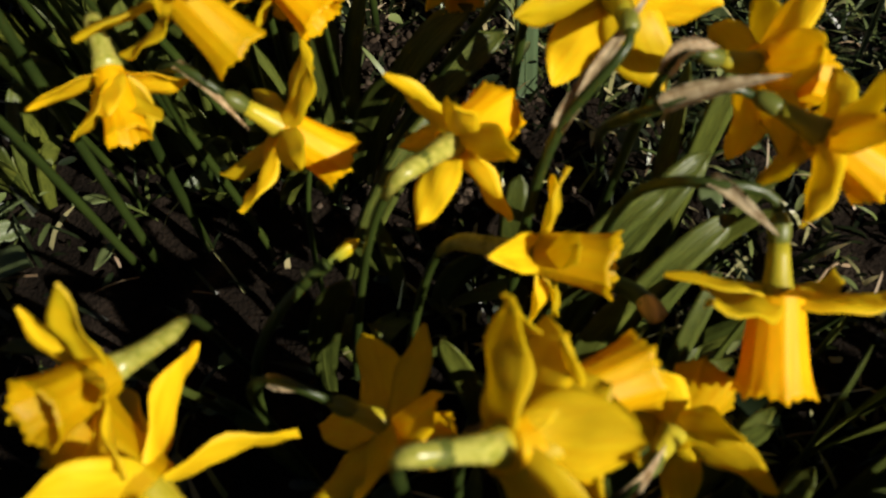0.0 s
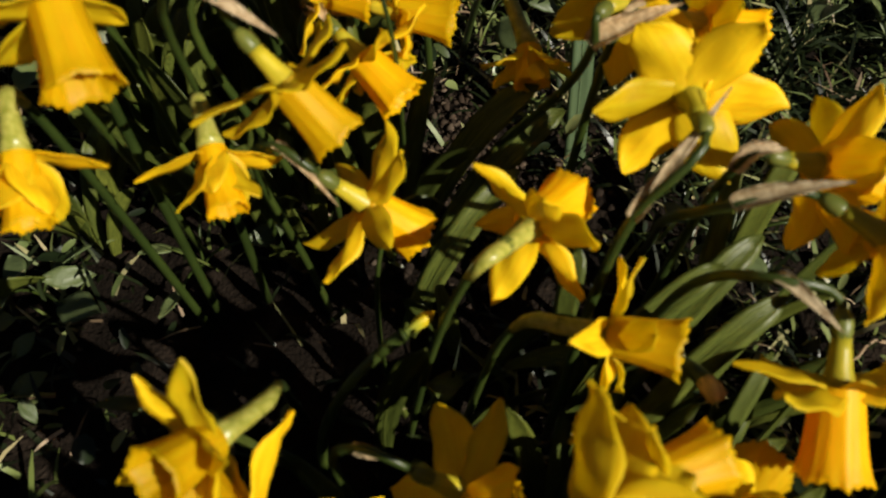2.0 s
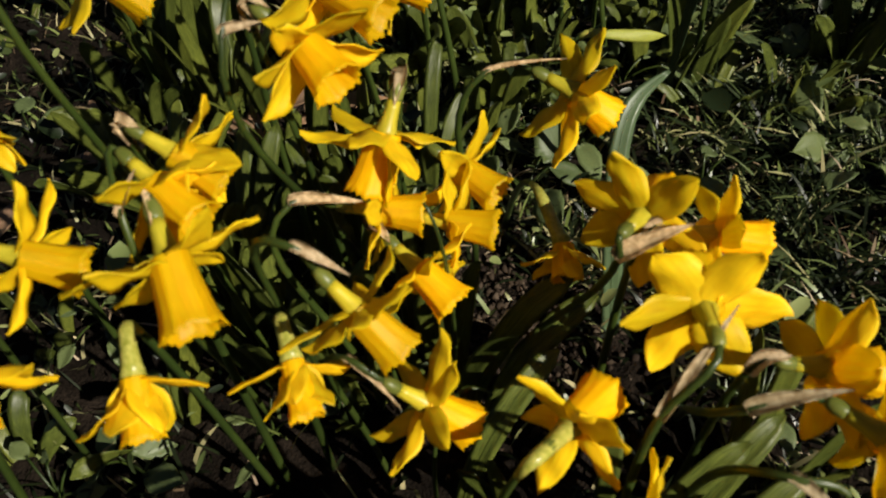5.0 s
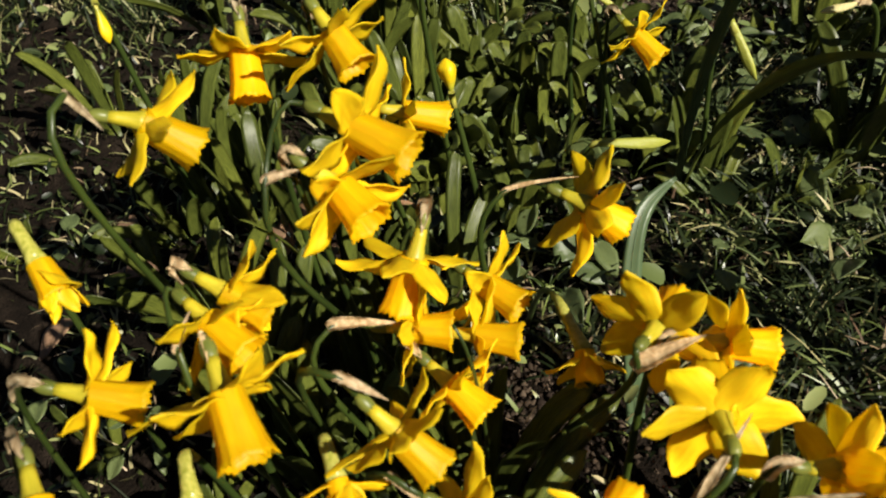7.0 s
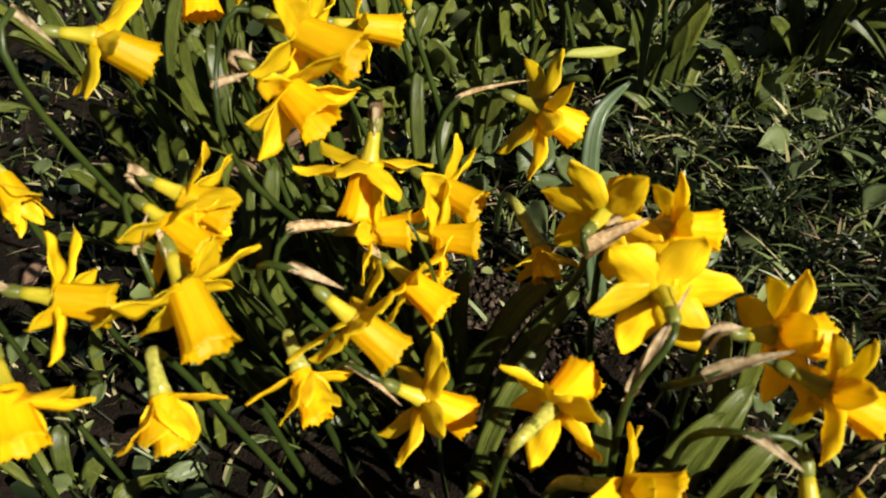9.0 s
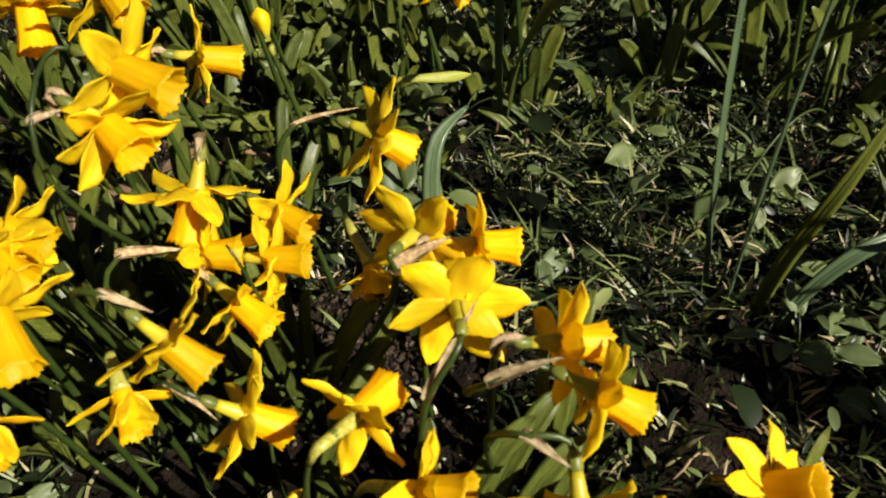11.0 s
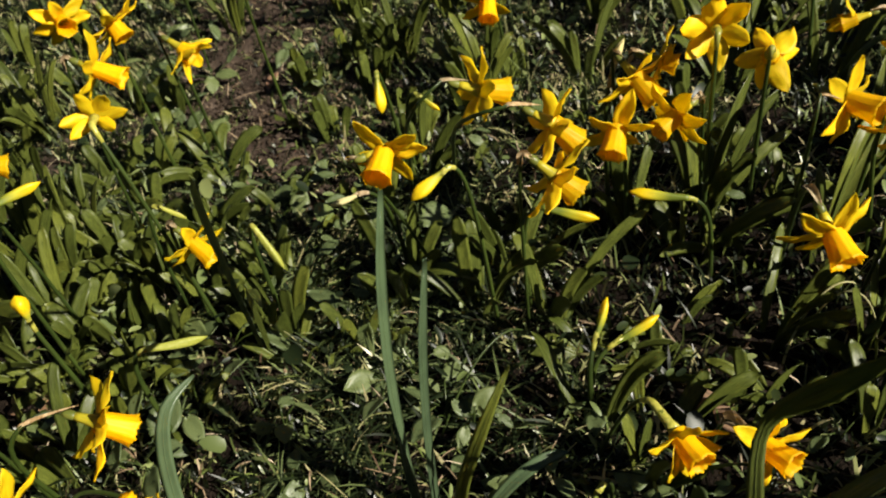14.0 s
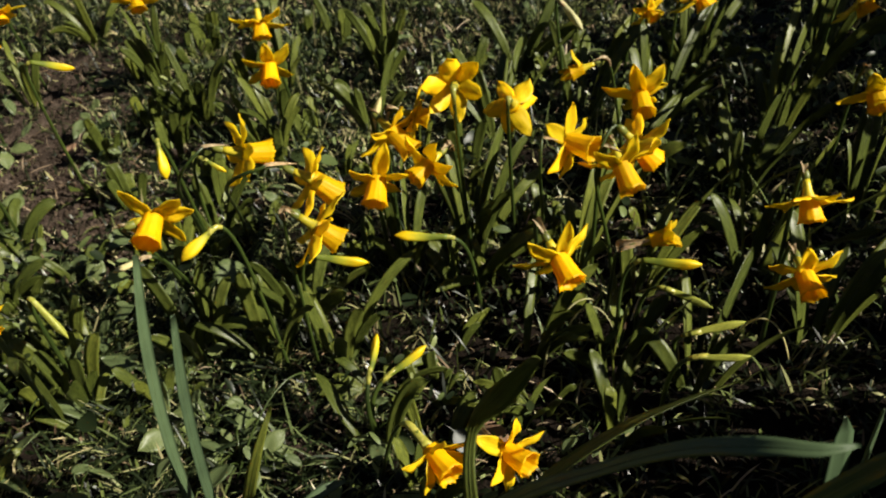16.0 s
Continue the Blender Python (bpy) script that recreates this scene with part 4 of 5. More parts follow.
daffodil((0.678, 0.288, 0.110), (0.80, -0.50, 0.20), trumpet=0.8, size=0.95, spathe="paper", petals=((10, -55, 0.9), (70, -60, 0.95), (130, -70, 0.9), (190, -72, 0.9), (250, -66, 0.9), (310, -50, 0.9)))
# buds
bud((0.306, 0.428, 0.189), (0.341, 0.435, 0.203), "fat")
bud((0.329, 0.657, 0.131), (0.336, 0.676, 0.167), "fat")
bud((0.392, 0.670, 0.104), (0.375, 0.683, 0.123), "slim")
bud((0.246, 0.531, 0.134), (0.266, 0.532, 0.135), "pale")
bud((0.457, 0.418, 0.112), (0.404, 0.445, 0.131), "slim")
bud((0.490, 0.428, 0.121), (0.537, 0.399, 0.114), "slim")
bud((0.430, 0.351, 0.091), (0.408, 0.331, 0.069), "slim")
bud((0.465, 0.331, 0.071), (0.424, 0.330, 0.059), "slim")
bud((0.695, 0.223, 0.067), (0.672, 0.260, 0.076), "green")
bud((0.710, 0.199, 0.061), (0.670, 0.224, 0.049), "green")
bud((0.658, 0.144, 0.101), (0.628, 0.170, 0.096), "green")
bud((0.689, 0.234, 0.114), (0.649, 0.272, 0.114), "slim")
bud((0.025, 0.573, 0.225), (-0.020, 0.557, 0.224), "slim")
bud((-0.024, 0.515, 0.164), (-0.024, 0.508, 0.137), "blunt")
bud((0.115, 0.444, 0.113), (0.062, 0.441, 0.126), "green")
bud((0.332, 0.205, 0.044), (0.356, 0.216, 0.058), "slim")
bud((0.116, 0.593, 0.129), (0.099, 0.599, 0.144), "green")
bud((0.190, 0.494, 0.112), (0.177, 0.519, 0.149), "green")
bud((-0.028, 0.153, 0.116), (-0.040, 0.146, 0.114), "short", (-0.085, 0.130))
bud((-0.260, 0.560, 0.200), (-0.261, 0.567, 0.216), "fat")
bud((0.837, 0.608, 0.140), (0.824, 0.636, 0.175), "pale")
bud((0.290, 0.898, 0.180), (0.246, 0.906, 0.202), "slim")
bud((0.184, 0.867, 0.170), (0.159, 0.866, 0.174), "slim")
bud((0.544, 0.536, 0.200), (0.524, 0.525, 0.173), "pale")

# ---------------------------------------------------------------- leaf clumps
# under the first clump of flowers
for cx, cy, n, h, s, lx, ly in (
        (-0.09, 0.26, 6, 0.09, 0.05, 0, 0), (-0.05, 0.27, 6, 0.12, 0.05, 0, 0), 
        (-0.01, 0.19, 5, 0.06, 0.06, 0.3, 0.1), (0.03, 0.16, 4, 0.08, 0.05, 0.4, 0.1), (0.07, 0.14, 4, 0.08, 0.05, 0.4, 0.1), (-0.04, 0.15, 3, 0.04, 0.05, 0, 0),
        (0.02, 0.11, 6, 0.09, 0.05, 0.2, 0), (-0.06, 0.10, 3, 0.05, 0.05, -0.2, 0), (0.10, 0.18, 5, 0.10, 0.05, 0.4, 0.2)):
    leaf_clump(cx, cy, n, h, s, (lx, ly))
# behind, up to the open soil
for cx, cy, n, h, s in (
        (-0.22, 0.30, 7, 0.07, 0.05), (-0.17, 0.36, 8, 0.14, 0.05), (-0.11, 0.40, 8, 0.14, 0.05), (-0.23, 0.44, 8, 0.14, 0.06),
        (-0.14, 0.48, 7, 0.13, 0.05), (-0.05, 0.45, 7, 0.12, 0.05), (-0.20, 0.55, 7, 0.14, 0.06), (-0.28, 0.64, 7, 0.14, 0.06), (-0.06, 0.60, 8, 0.14, 0.06), (-0.12, 0.70, 8, 0.14, 0.06),
        (0.02, 0.53, 7, 0.10, 0.05), (0.00, 0.66, 7, 0.14, 0.05), (0.06, 0.66, 7, 0.13, 0.05), (-0.04, 0.82, 8, 0.15, 0.06), (0.05, 0.86, 8, 0.15, 0.06), (-0.16, 0.88, 8, 0.15, 0.07),
        (0.03, 1.08, 8, 0.15, 0.07), (-0.10, 1.10, 8, 0.15, 0.07), (0.10, 0.62, 6, 0.12, 0.04), (0.13, 0.70, 6, 0.11, 0.05), (-0.38, 0.76, 8, 0.15, 0.07), (-0.30, 0.95, 8, 0.15, 0.08)):
    leaf_clump(cx, cy, n, h * (0.46 if cx > -0.1 and cy > 0.48 else 0.8), s, (0.05, 0.05))
# the drift beyond the grass
for cx, cy, n, h, s, lx, ly in (
        (0.29, 0.52, 7, 0.13, 0.06, 0.1, 0), (0.35, 0.47, 7, 0.13, 0.06, 0.1, 0), (0.40, 0.50, 7, 0.13, 0.05, 0.2, 0), (0.41, 0.43, 6, 0.12, 0.06, 0.3, 0), (0.30, 0.66, 6, 0.11, 0.04, 0, 0), (0.36, 0.70, 7, 0.11, 0.05, 0, 0),
        (0.53, 0.50, 7, 0.14, 0.06, 0.4, 0.1), (0.56, 0.44, 7, 0.12, 0.06, 0.5, 0), (0.60, 0.48, 8, 0.14, 0.06, 0.5, 0.1), (0.56, 0.32, 7, 0.11, 0.06, 0.5, 0), (0.66, 0.38, 8, 0.13, 0.07, 0.5, 0), (0.70, 0.33, 8, 0.12, 0.07, 0.5, 0),
        (0.62, 0.26, 7, 0.11, 0.06, 0.5, 0), (0.66, 0.20, 8, 0.11, 0.07, 0.5, 0), (0.41, 0.24, 6, 0.09, 0.05, 0.5, 0), (0.44, 0.27, 4, 0.08, 0.05, 0.4, 0), (0.58, 0.20, 7, 0.10, 0.06, 0.5, 0),
        (0.76, 0.46, 8, 0.15, 0.07, 0.6, 0.2), (0.80, 0.28, 8, 0.14, 0.07, 0.6, 0.1), (0.78, 0.18, 8, 0.14, 0.07, 0.6, 0.1), (0.88, 0.38, 8, 0.15, 0.08, 0.6, 0.2), (0.90, 0.55, 8, 0.16, 0.08, 0.6, 0.2), (1.00, 0.45, 8, 0.16, 0.08, 0.6, 0.2),
        (0.84, 0.62, 8, 0.16, 0.08, 0.5, 0.2), (1.02, 0.62, 8, 0.16, 0.08, 0.5, 0.2), (0.74, 0.66, 8, 0.16, 0.08, 0.4, 0.1), (0.95, 0.28, 8, 0.15, 0.08, 0.6, 0.2), (1.10, 0.36, 8, 0.16, 0.08, 0.6, 0.2), (0.50, 0.86, 7, 0.14, 0.06, 0, 0),
        (0.47, 0.80, 7, 0.14, 0.05, 0, 0), (0.62, 0.80, 7, 0.15, 0.07, 0.2, 0), (0.42, 0.98, 7, 0.14, 0.06, 0, 0), (0.40, 1.16, 7, 0.14, 0.06, 0, 0), (0.56, 1.0, 7, 0.15, 0.07, 0.1, 0), (0.70, 0.92, 7, 0.16, 0.08, 0.3, 0),
        (0.86, 0.80, 8, 0.16, 0.08, 0.4, 0.1), (1.15, 0.52, 8, 0.16, 0.08, 0.5, 0.1), (0.20, 1.25, 7, 0.14, 0.07, 0, 0), (0.12, 1.45, 7, 0.14, 0.07, 0, 0), (0.34, 1.42, 7, 0.14, 0.07, 0, 0)):
    leaf_clump(cx, cy, n, h * 0.8, s * 1.1, (lx, ly))

# round the stalks of the far left flowers
for cx, cy in ((-0.03, 0.62), (0.06, 0.65), (0.01, 0.72), (0.10, 0.74), (0.04, 0.80), (0.08, 0.90), (0.00, 0.90), (0.13, 0.84), (-0.05, 0.74)):
    leaf_clump(cx, cy, 6, 0.065, 0.065, (0.05, 0.0), (0.012, 0.017))
# big-leaved clumps at the edge of the bed, added out of view for shade
for cx, cy in ((0.80, 0.02), (0.86, -0.06), (0.78, -0.10), (0.95, 0.04), (0.92, -0.16), (1.05, -0.04), (1.02, 0.14), (1.15, 0.10), (1.12, 0.24)):
    leaf_clump(cx, cy, 9, 0.26, 0.07, (-0.1, 0.0), (0.013, 0.018), BLUE_LEAF, "clump of tall broad blue-green leaves added beside the bed for shade")
for cx, cy in ((0.70, -0.12), (0.74, -0.20), (0.82, -0.24), (0.75, -0.03), (0.98, -0.12), (0.84, -0.13), (0.69, -0.26), (0.93, -0.25), (1.00, -0.28), (1.10, -0.16), (0.78, -0.30)):
    leaf_clump(cx, cy, 12, 0.31, 0.09, (0.0, 0.0), (0.015, 0.020), BLUE_LEAF, "clump of tall broad blue-green leaves added beside the bed for shade")
# short blunt leaves of young plants, lying at all angles
for k in range(95):
    zone = rng.choice(((-0.12, 0.25, 0.46, 0.95), (-0.12, 0.25, 0.46, 0.95), (0.25, 0.75, 0.22, 0.75), (0.6, 1.1, 0.3, 0.8), (-0.45, -0.1, 0.25, 0.9)))
    x, y = rng.uniform(zone[0], zone[1]), rng.uniform(zone[2], zone[3])
    if bare(x, y) > 0.4:
        leaf_clump(x, y, rng.randint(3, 6), rng.uniform(0.025, 0.055), rng.uniform(0.035, 0.06), (0, 0), (0.008, 0.013), LEAF, "low tuft of short blunt green leaves in the turf", "leaf_tuft")

# thick stand of upright blunt leaves behind and beside the first flowers
for k in range(16):
    x, y = rng.uniform(-0.32, -0.04), rng.uniform(0.36, 0.82)
    if y + 0.5 * x > 0.20 and not (-0.17 < x and 0.49 < y < 0.60):
        leaf_clump(x, y, rng.randint(5, 7), rng.uniform(0.085, 0.135), rng.uniform(0.02, 0.04), (0.06, 0.05), (0.009, 0.0135), LEAF, "dense upright clump of blunt dark green daffodil leaves")

# upright shoots of plants without flowers, thick between the far flowers
for k in range(64):
    zone = ((0.26, 0.80, 0.50, 1.35), (0.26, 0.80, 0.50, 1.35), (-0.10, 0.18, 0.46, 0.80), (-0.25, 0.12, 0.95, 1.5))[k % 4]
    x, y = rng.uniform(zone[0], zone[1]), rng.uniform(zone[2], zone[3])
    if bare(x, y) > 0.5:
        leaf_clump(x, y, rng.randint(4, 6), rng.uniform(0.055, 0.085), rng.uniform(0.02, 0.035), (0.1, 0.0), (0.012, 0.017), LEAF, "tight shoot of upright broad green leaves in the turf", "leaf_shoot")

# unseen leaves added at the near edge of the bed to shade the hollow
for cx, cy in ((0.00, -0.06), (0.04, -0.05), (0.08, -0.055), (0.12, -0.06), (0.02, -0.10), (0.06, -0.10), (0.10, -0.11), (-0.04, -0.07), (-0.01, -0.11)):
    leaf_clump(cx, cy + 0.012, 17, 0.245 if 0.01 < cx < 0.09 else 0.215, 0.05, (0.0, -0.05), (0.014, 0.019))
# shorter unseen clumps, added for the same shade
for cx, cy in ((0.02, 0.0), (0.055, 0.0), (0.09, -0.005), (-0.015, -0.005), (0.125, 0.0), (0.16, 0.02), (-0.05, 0.0), (0.21, -0.03)):
    leaf_clump(cx, cy, 14, 0.150, 0.05, (0.0, -0.15), (0.014, 0.019))
# leaves of the near edge itself, leaning under the flowers
for cx, cy in ((0.00, 0.05), (0.05, 0.055), (0.10, 0.05), (0.15, 0.06), (0.07, 0.09), (0.13, 0.10), (0.18, 0.09), (0.02, 0.09)):
    leaf_clump(cx, cy, 6, 0.080, 0.03, (0.5, 0.3), (0.007, 0.010))
# further unseen clumps on the left, added to keep the hollow shaded
for cx, cy in ((-0.04, -0.05), (-0.08, -0.04), (-0.12, -0.06), (-0.16, -0.03), (-0.20, -0.02), (-0.10, -0.10), (-0.15, -0.10), (-0.06, -0.13), (-0.24, 0.02), (-0.20, -0.08)):
    leaf_clump(cx, cy, 10, 0.165, 0.06, (0.0, -0.05), (0.014, 0.019))
# broad leaves standing among the stalks of the first flowers
for cx, cy in ((-0.12, 0.29), (-0.15, 0.30), (-0.06, 0.30), (-0.11, 0.32), (-0.18, 0.33), (-0.14, 0.36), (-0.08, 0.36), (-0.20, 0.38)):
    leaf_clump(cx, cy, 7, 0.100, 0.045, (0.0, 0.0), (0.012, 0.017))
# single long leaves
for line in (((0.230, 0.286, -0.004), (0.235, 0.298, 0.065), (0.245, 0.315, 0.140), (0.260, 0.337, 0.205), (0.279, 0.360, 0.259)),
             ((0.243, 0.279, -0.004), (0.250, 0.277, 0.065), (0.259, 0.276, 0.135), (0.271, 0.278, 0.200), (0.286, 0.284, 0.256))):
    bowed_leaf(line, (0.0054, 0.0056, 0.0060, 0.0064, 0.0032), (0.62, -0.62, 0.30), 0.15, BLUE_LEAF, "long blue-green strap leaf standing up from the grass")
lone_leaf((-0.090, 0.132, -0.004), (-0.146, 0.128, 0.119), 0.0062, 0.6, (-0.2, -0.5, 0.8), LEAF, "green leaf stub with a withered tan end")
lone_leaf((-0.060, 0.146, -0.004), (-0.032, 0.137, 0.118), 0.013, 0.3, (0.2, -0.8, 0.4), LEAF, "short blunt green leaf among the stalks")
lone_leaf((-0.034, 0.262, -0.004), (0.026, 0.264, 0.110), 0.015, 0.1, (-0.5, -0.5, 0.6), LEAF, "dark green strap leaf leaning under the flowers")
lone_leaf((-0.032, 0.240, -0.004), (0.040, 0.271, 0.085), 0.015, 0.2, (-0.4, -0.7, 0.6), LEAF, "dark green strap leaf leaning under the flowers")
lone_leaf((0.027, 0.157, -0.004), (0.091, 0.179, 0.085), 0.013, 0.2, (-0.4, -0.7, 0.6), LEAF, "dark green strap leaf leaning under the flowers")
lone_leaf((0.039, 0.147, -0.004), (0.108, 0.188, 0.090), 0.014, 0.2, (-0.4, -0.7, 0.6), LEAF, "dark green strap leaf leaning under the flowers")
lone_leaf((0.044, 0.133, -0.004), (0.113, 0.164, 0.080), 0.013, 0.2, (-0.4, -0.7, 0.6), LEAF, "dark green strap leaf leaning under the flowers")
lone_leaf((-0.047, 0.201, -0.004), (0.016, 0.250, 0.070), 0.014, 0.2, (-0.4, -0.7, 0.6), LEAF, "dark green strap leaf leaning under the flowers")
bowed_leaf(((0.056, 0.302, -0.004), (0.060, 0.325, 0.050), (0.066, 0.352, 0.095), (0.079, 0.374, 0.121), (0.104, 0.393, 0.126)),
           (0.0062, 0.0064, 0.0062, 0.0052, 0.0010), (0.1, -0.8, 0.7), -0.2, BLUE_LEAF, "blue-green strap leaf bending over at its tip")
lone_leaf((0.140, 0.510, -0.004), (0.166, 0.402, 0.285), 0.0085, 0.05, (-0.5, -0.8, 0.1), BLUE_LEAF, "tall blue-green strap leaf standing in the grass")
lone_leaf((0.145, 0.512, -0.004), (0.185, 0.305, 0.245), 0.009, 0.05, (0.3, -0.6, 0.7), LEAF, "dark green strap leaf leaning over the grass")
bowed_leaf(((0.256, 0.266, -0.004), (0.268, 0.258, 0.060), (0.290, 0.252, 0.122), (0.319, 0.262, 0.163)), (0.0050, 0.0052, 0.0046, 0.0010), (-0.5, -0.6, 0.5), 0.2, LEAF,
           "dark green strap leaf leaning over the grass")
lone_leaf((0.262, 0.250, -0.004), (0.350, 0.258, 0.050), 0.010, 0.4, (-0.2, -0.6, 0.8), BLUE_LEAF, "blue-green strap leaf lying low over the grass")
lone_leaf((0.377, 0.312, -0.003), (0.372, 0.385, 0.045), 0.015, 0.3, (0.5, -0.7, 0.5), LEAF, "pale-ribbed green leaf leaning back on the soil", 0.4)
lone_leaf((0.399, 0.298, -0.004), (0.441, 0.274, 0.095), 0.015, 0.5, (-0.2, -0.8, 0.5), LEAF, "broad blunt green leaf beside the stalks")
lone_leaf((0.430, 0.300, -0.004), (0.425, 0.300, 0.075), 0.011, 0.2, (-0.2, -0.9, 0.3), LEAF, "short blunt green leaf beside the stalks")
bowed_leaf(((0.385, 0.075, -0.004), (0.388, 0.085, 0.100), (0.396, 0.106, 0.178), (0.413, 0.127, 0.212), (0.426, 0.108, 0.256), (0.437, 0.085, 0.300)),
           (0.0058, 0.0060, 0.0048, 0.0032, 0.0090, 0.0028), (-0.75, -0.45, 0.1), 0.5, LEAF, "tall dark green leaf twisting and bowing over near the flowers")
bowed_leaf(((0.365, 0.060, -0.004), (0.378, 0.070, 0.090), (0.405, 0.080, 0.165), (0.437, 0.085, 0.194), (0.500, 0.082, 0.206), (0.572, 0.075, 0.200)),
           (0.0080, 0.0090, 0.0105, 0.0115, 0.0100, 0.0010), (-0.3, 0.6, 0.5), 0.1, LEAF, "dark green leaf slanting up over the edge of the bed")
# tall leaves along the near edge of the bed, added mostly unseen for shade
for cx, cy in ((0.42, -0.06), (0.47, -0.04), (0.52, -0.05), (0.57, -0.05), (0.36, -0.09), (0.62, -0.09), (0.50, -0.10), (0.50, -0.02), (0.55, -0.02), (0.46, -0.03), (0.53, -0.07), (0.44, -0.11), (0.59, -0.12), (0.14, -0.06), (0.19, -0.07), (0.24, -0.09), (0.27, -0.04), (0.31, -0.08), (0.18, -0.12)):
    leaf_clump(cx, cy, 10, 0.235, 0.06, (0.0, -0.12), (0.013, 0.019), BLUE_LEAF, "clump of tall broad blue-green leaves added beside the bed for shade")
# taller unseen clumps farther right, added to shade the far leaves
for cx, cy in ((1.30, 0.25), (1.36, 0.38), (1.28, 0.10), (1.42, 0.22), (1.44, 0.50), (1.50, 0.36), (1.38, 0.02), (1.56, 0.60)):
    leaf_clump(cx, cy, 16, 0.43, 0.12, (0.0, 0.0), (0.016, 0.022), BLUE_LEAF, "clump of tall broad blue-green leaves added beside the bed for shade")
bowed_leaf(((0.363, 0.122, -0.004), (0.371, 0.113, 0.133), (0.406, 0.076, 0.212), (0.439, 0.038, 0.261), (0.459, 0.008, 0.296), (0.473, -0.021, 0.321), (0.486, -0.038, 0.328), (0.500, -0.045, 0.328)),
           (0.0050, 0.0050, 0.0046, 0.0034, 0.0038, 0.0042, 0.0028, 0.0005), (-0.10, -0.35, 0.90), 0.1, BLUE_LEAF, "long grey-green leaf bowing over the edge of the bed")
bowed_leaf(((0.520, 0.014, -0.004), (0.518, 0.007, 0.163), (0.509, -0.018, 0.232), (0.510, -0.035, 0.276), (0.516, -0.048, 0.306), (0.525, -0.058, 0.329)),
           (0.0044, 0.0044, 0.0046, 0.0050, 0.0050, 0.0008), (-0.5, -0.3, 0.8), 0.1, BLUE_LEAF, "long grey-green leaf arching over the edge of the bed")
lone_leaf((0.288, 0.526, 0.004), (0.356, 0.478, 0.030), 0.014, 0.5, (0.1, -0.5, 1), LEAF, "broad light green leaf lying flat over the turf", 0.1)


def thin_stalk(p0, p1, p2, p3, width, material, label):
    whole = thing("thin_stalk", p3[0], p3[1], p3[2], label, "stalk", "thin stalks")
    pts = bend(p0, p1, p2, p3, 14)
    part("stalk", pipe("stalk", pts, [width * (0.55 + 0.45 * k / 14) for k in range(15)], material, 6), whole)


thin_stalk((-0.039, 0.253, 0.188), (-0.033, 0.246, 0.179), (-0.030, 0.229, 0.162), (-0.042, 0.292, -0.004), 0.0013, STEM, "thin green stalk bending over in front of the flowers")
thin_stalk((-0.021, 0.203, 0.112), (-0.034, 0.207, 0.130), (-0.058, 0.196, 0.118), (-0.056, 0.178, -0.004), 0.0013, STEM, "thin green stalk curling over before the flowers")
thin_stalk((0.620, 0.292, 0.066), (0.600, 0.302, 0.085), (0.566, 0.296, 0.050), (0.556, 0.290, -0.003), 0.0011, BUD_PALE, "thin pale dry stalk curling over the leaves")
thin_stalk((0.626, 0.268, 0.020), (0.628, 0.280, 0.075), (0.602, 0.300, 0.090), (0.590, 0.310, -0.003), 0.0010, BUD_PALE, "thin pale dry stalk curling over the leaves")
thin_stalk((0.374, 0.401, 0.026), (0.350, 0.395, 0.070), (0.300, 0.370, 0.040), (0.267, 0.347, -0.003), 0.0014, STEM, "thin green stalk arching over the grass")
thin_stalk((0.730, 0.165, 0.030), (0.735, 0.185, 0.075), (0.715, 0.205, 0.080), (0.700, 0.215, -0.003), 0.0010, BUD_PALE, "thin pale dry stalk curling over the leaves")


def cut_stalk(x, y, tip, width):
    """The stump of a stalk that was cut, with a dry end."""
    gz = ground_height(x, y) - 0.004
    tip = Vector(tip)
    whole = thing("cut_stalk", x, y, gz, "thick green flower stalk cut off, with a dry tan end", "stalk")
    line = bend((x, y, gz), (x, y, gz + 0.5 * tip.z), tip.lerp((x, y, tip.z), 0.4), tip, 10)
    part("stalk", pipe("stalk", line, [width] * 11, STEM, 9, 0.85), whole)
    d = (line[-1] - line[-2]).normalized()
    part("cut_end", pipe("cut_end", [tip - d * 0.008, tip - d * 0.004, tip, tip + d * 0.0012], (width * 1.02, width * 1.12, width * 1.08, width * 0.5), SPATHE, 9, 0.85), whole, None, "dry tan cut end")


cut_stalk(0.052, 0.165, (0.067, 0.115, 0.104), 0.0036)

# ---------------------------------------------------------------- low growth
for k in range(90):
    for _ in range(30):
        x, y = rng.uniform(-0.45, 1.2), rng.uniform(0.0, 1.4)
        if bare(x, y) > 0.5:
            break
    weed(x, y, rng.randint(4, 7), 0.03, rng.uniform(0.013, 0.022))
# broad-leaved weeds at the edges of the open soil and in the turf
for x, y in ((0.02, 0.86), (0.06, 0.80), (0.12, 1.38), (0.15, 1.28), (0.10, 1.30), (0.17, 1.42), (0.06, 1.20), (0.11, 1.18), (0.28, 1.10), (0.30, 1.22), (0.27, 0.98), (0.08, 1.12), (0.09, 0.88), (0.03, 0.95), (0.10, 0.97), (0.13, 0.90), (0.12, 0.78), (0.08, 1.05), (0.15, 1.10), (0.17, 0.76), (0.05, 0.72), (0.14, 0.70), (0.22, 0.74),
             (0.03, 0.50), (0.07, 0.47), (0.00, 0.47), (0.05, 0.57), (0.11, 0.53), (-0.03, 0.54), (0.02, 0.42), (0.16, 0.55), (0.20, 0.60), (0.23, 0.52), (0.28, 0.36), (0.24, 0.42), (0.31, 0.60)):
    weed(x, y, rng.randint(4, 6), 0.034, rng.uniform(0.024, 0.034))
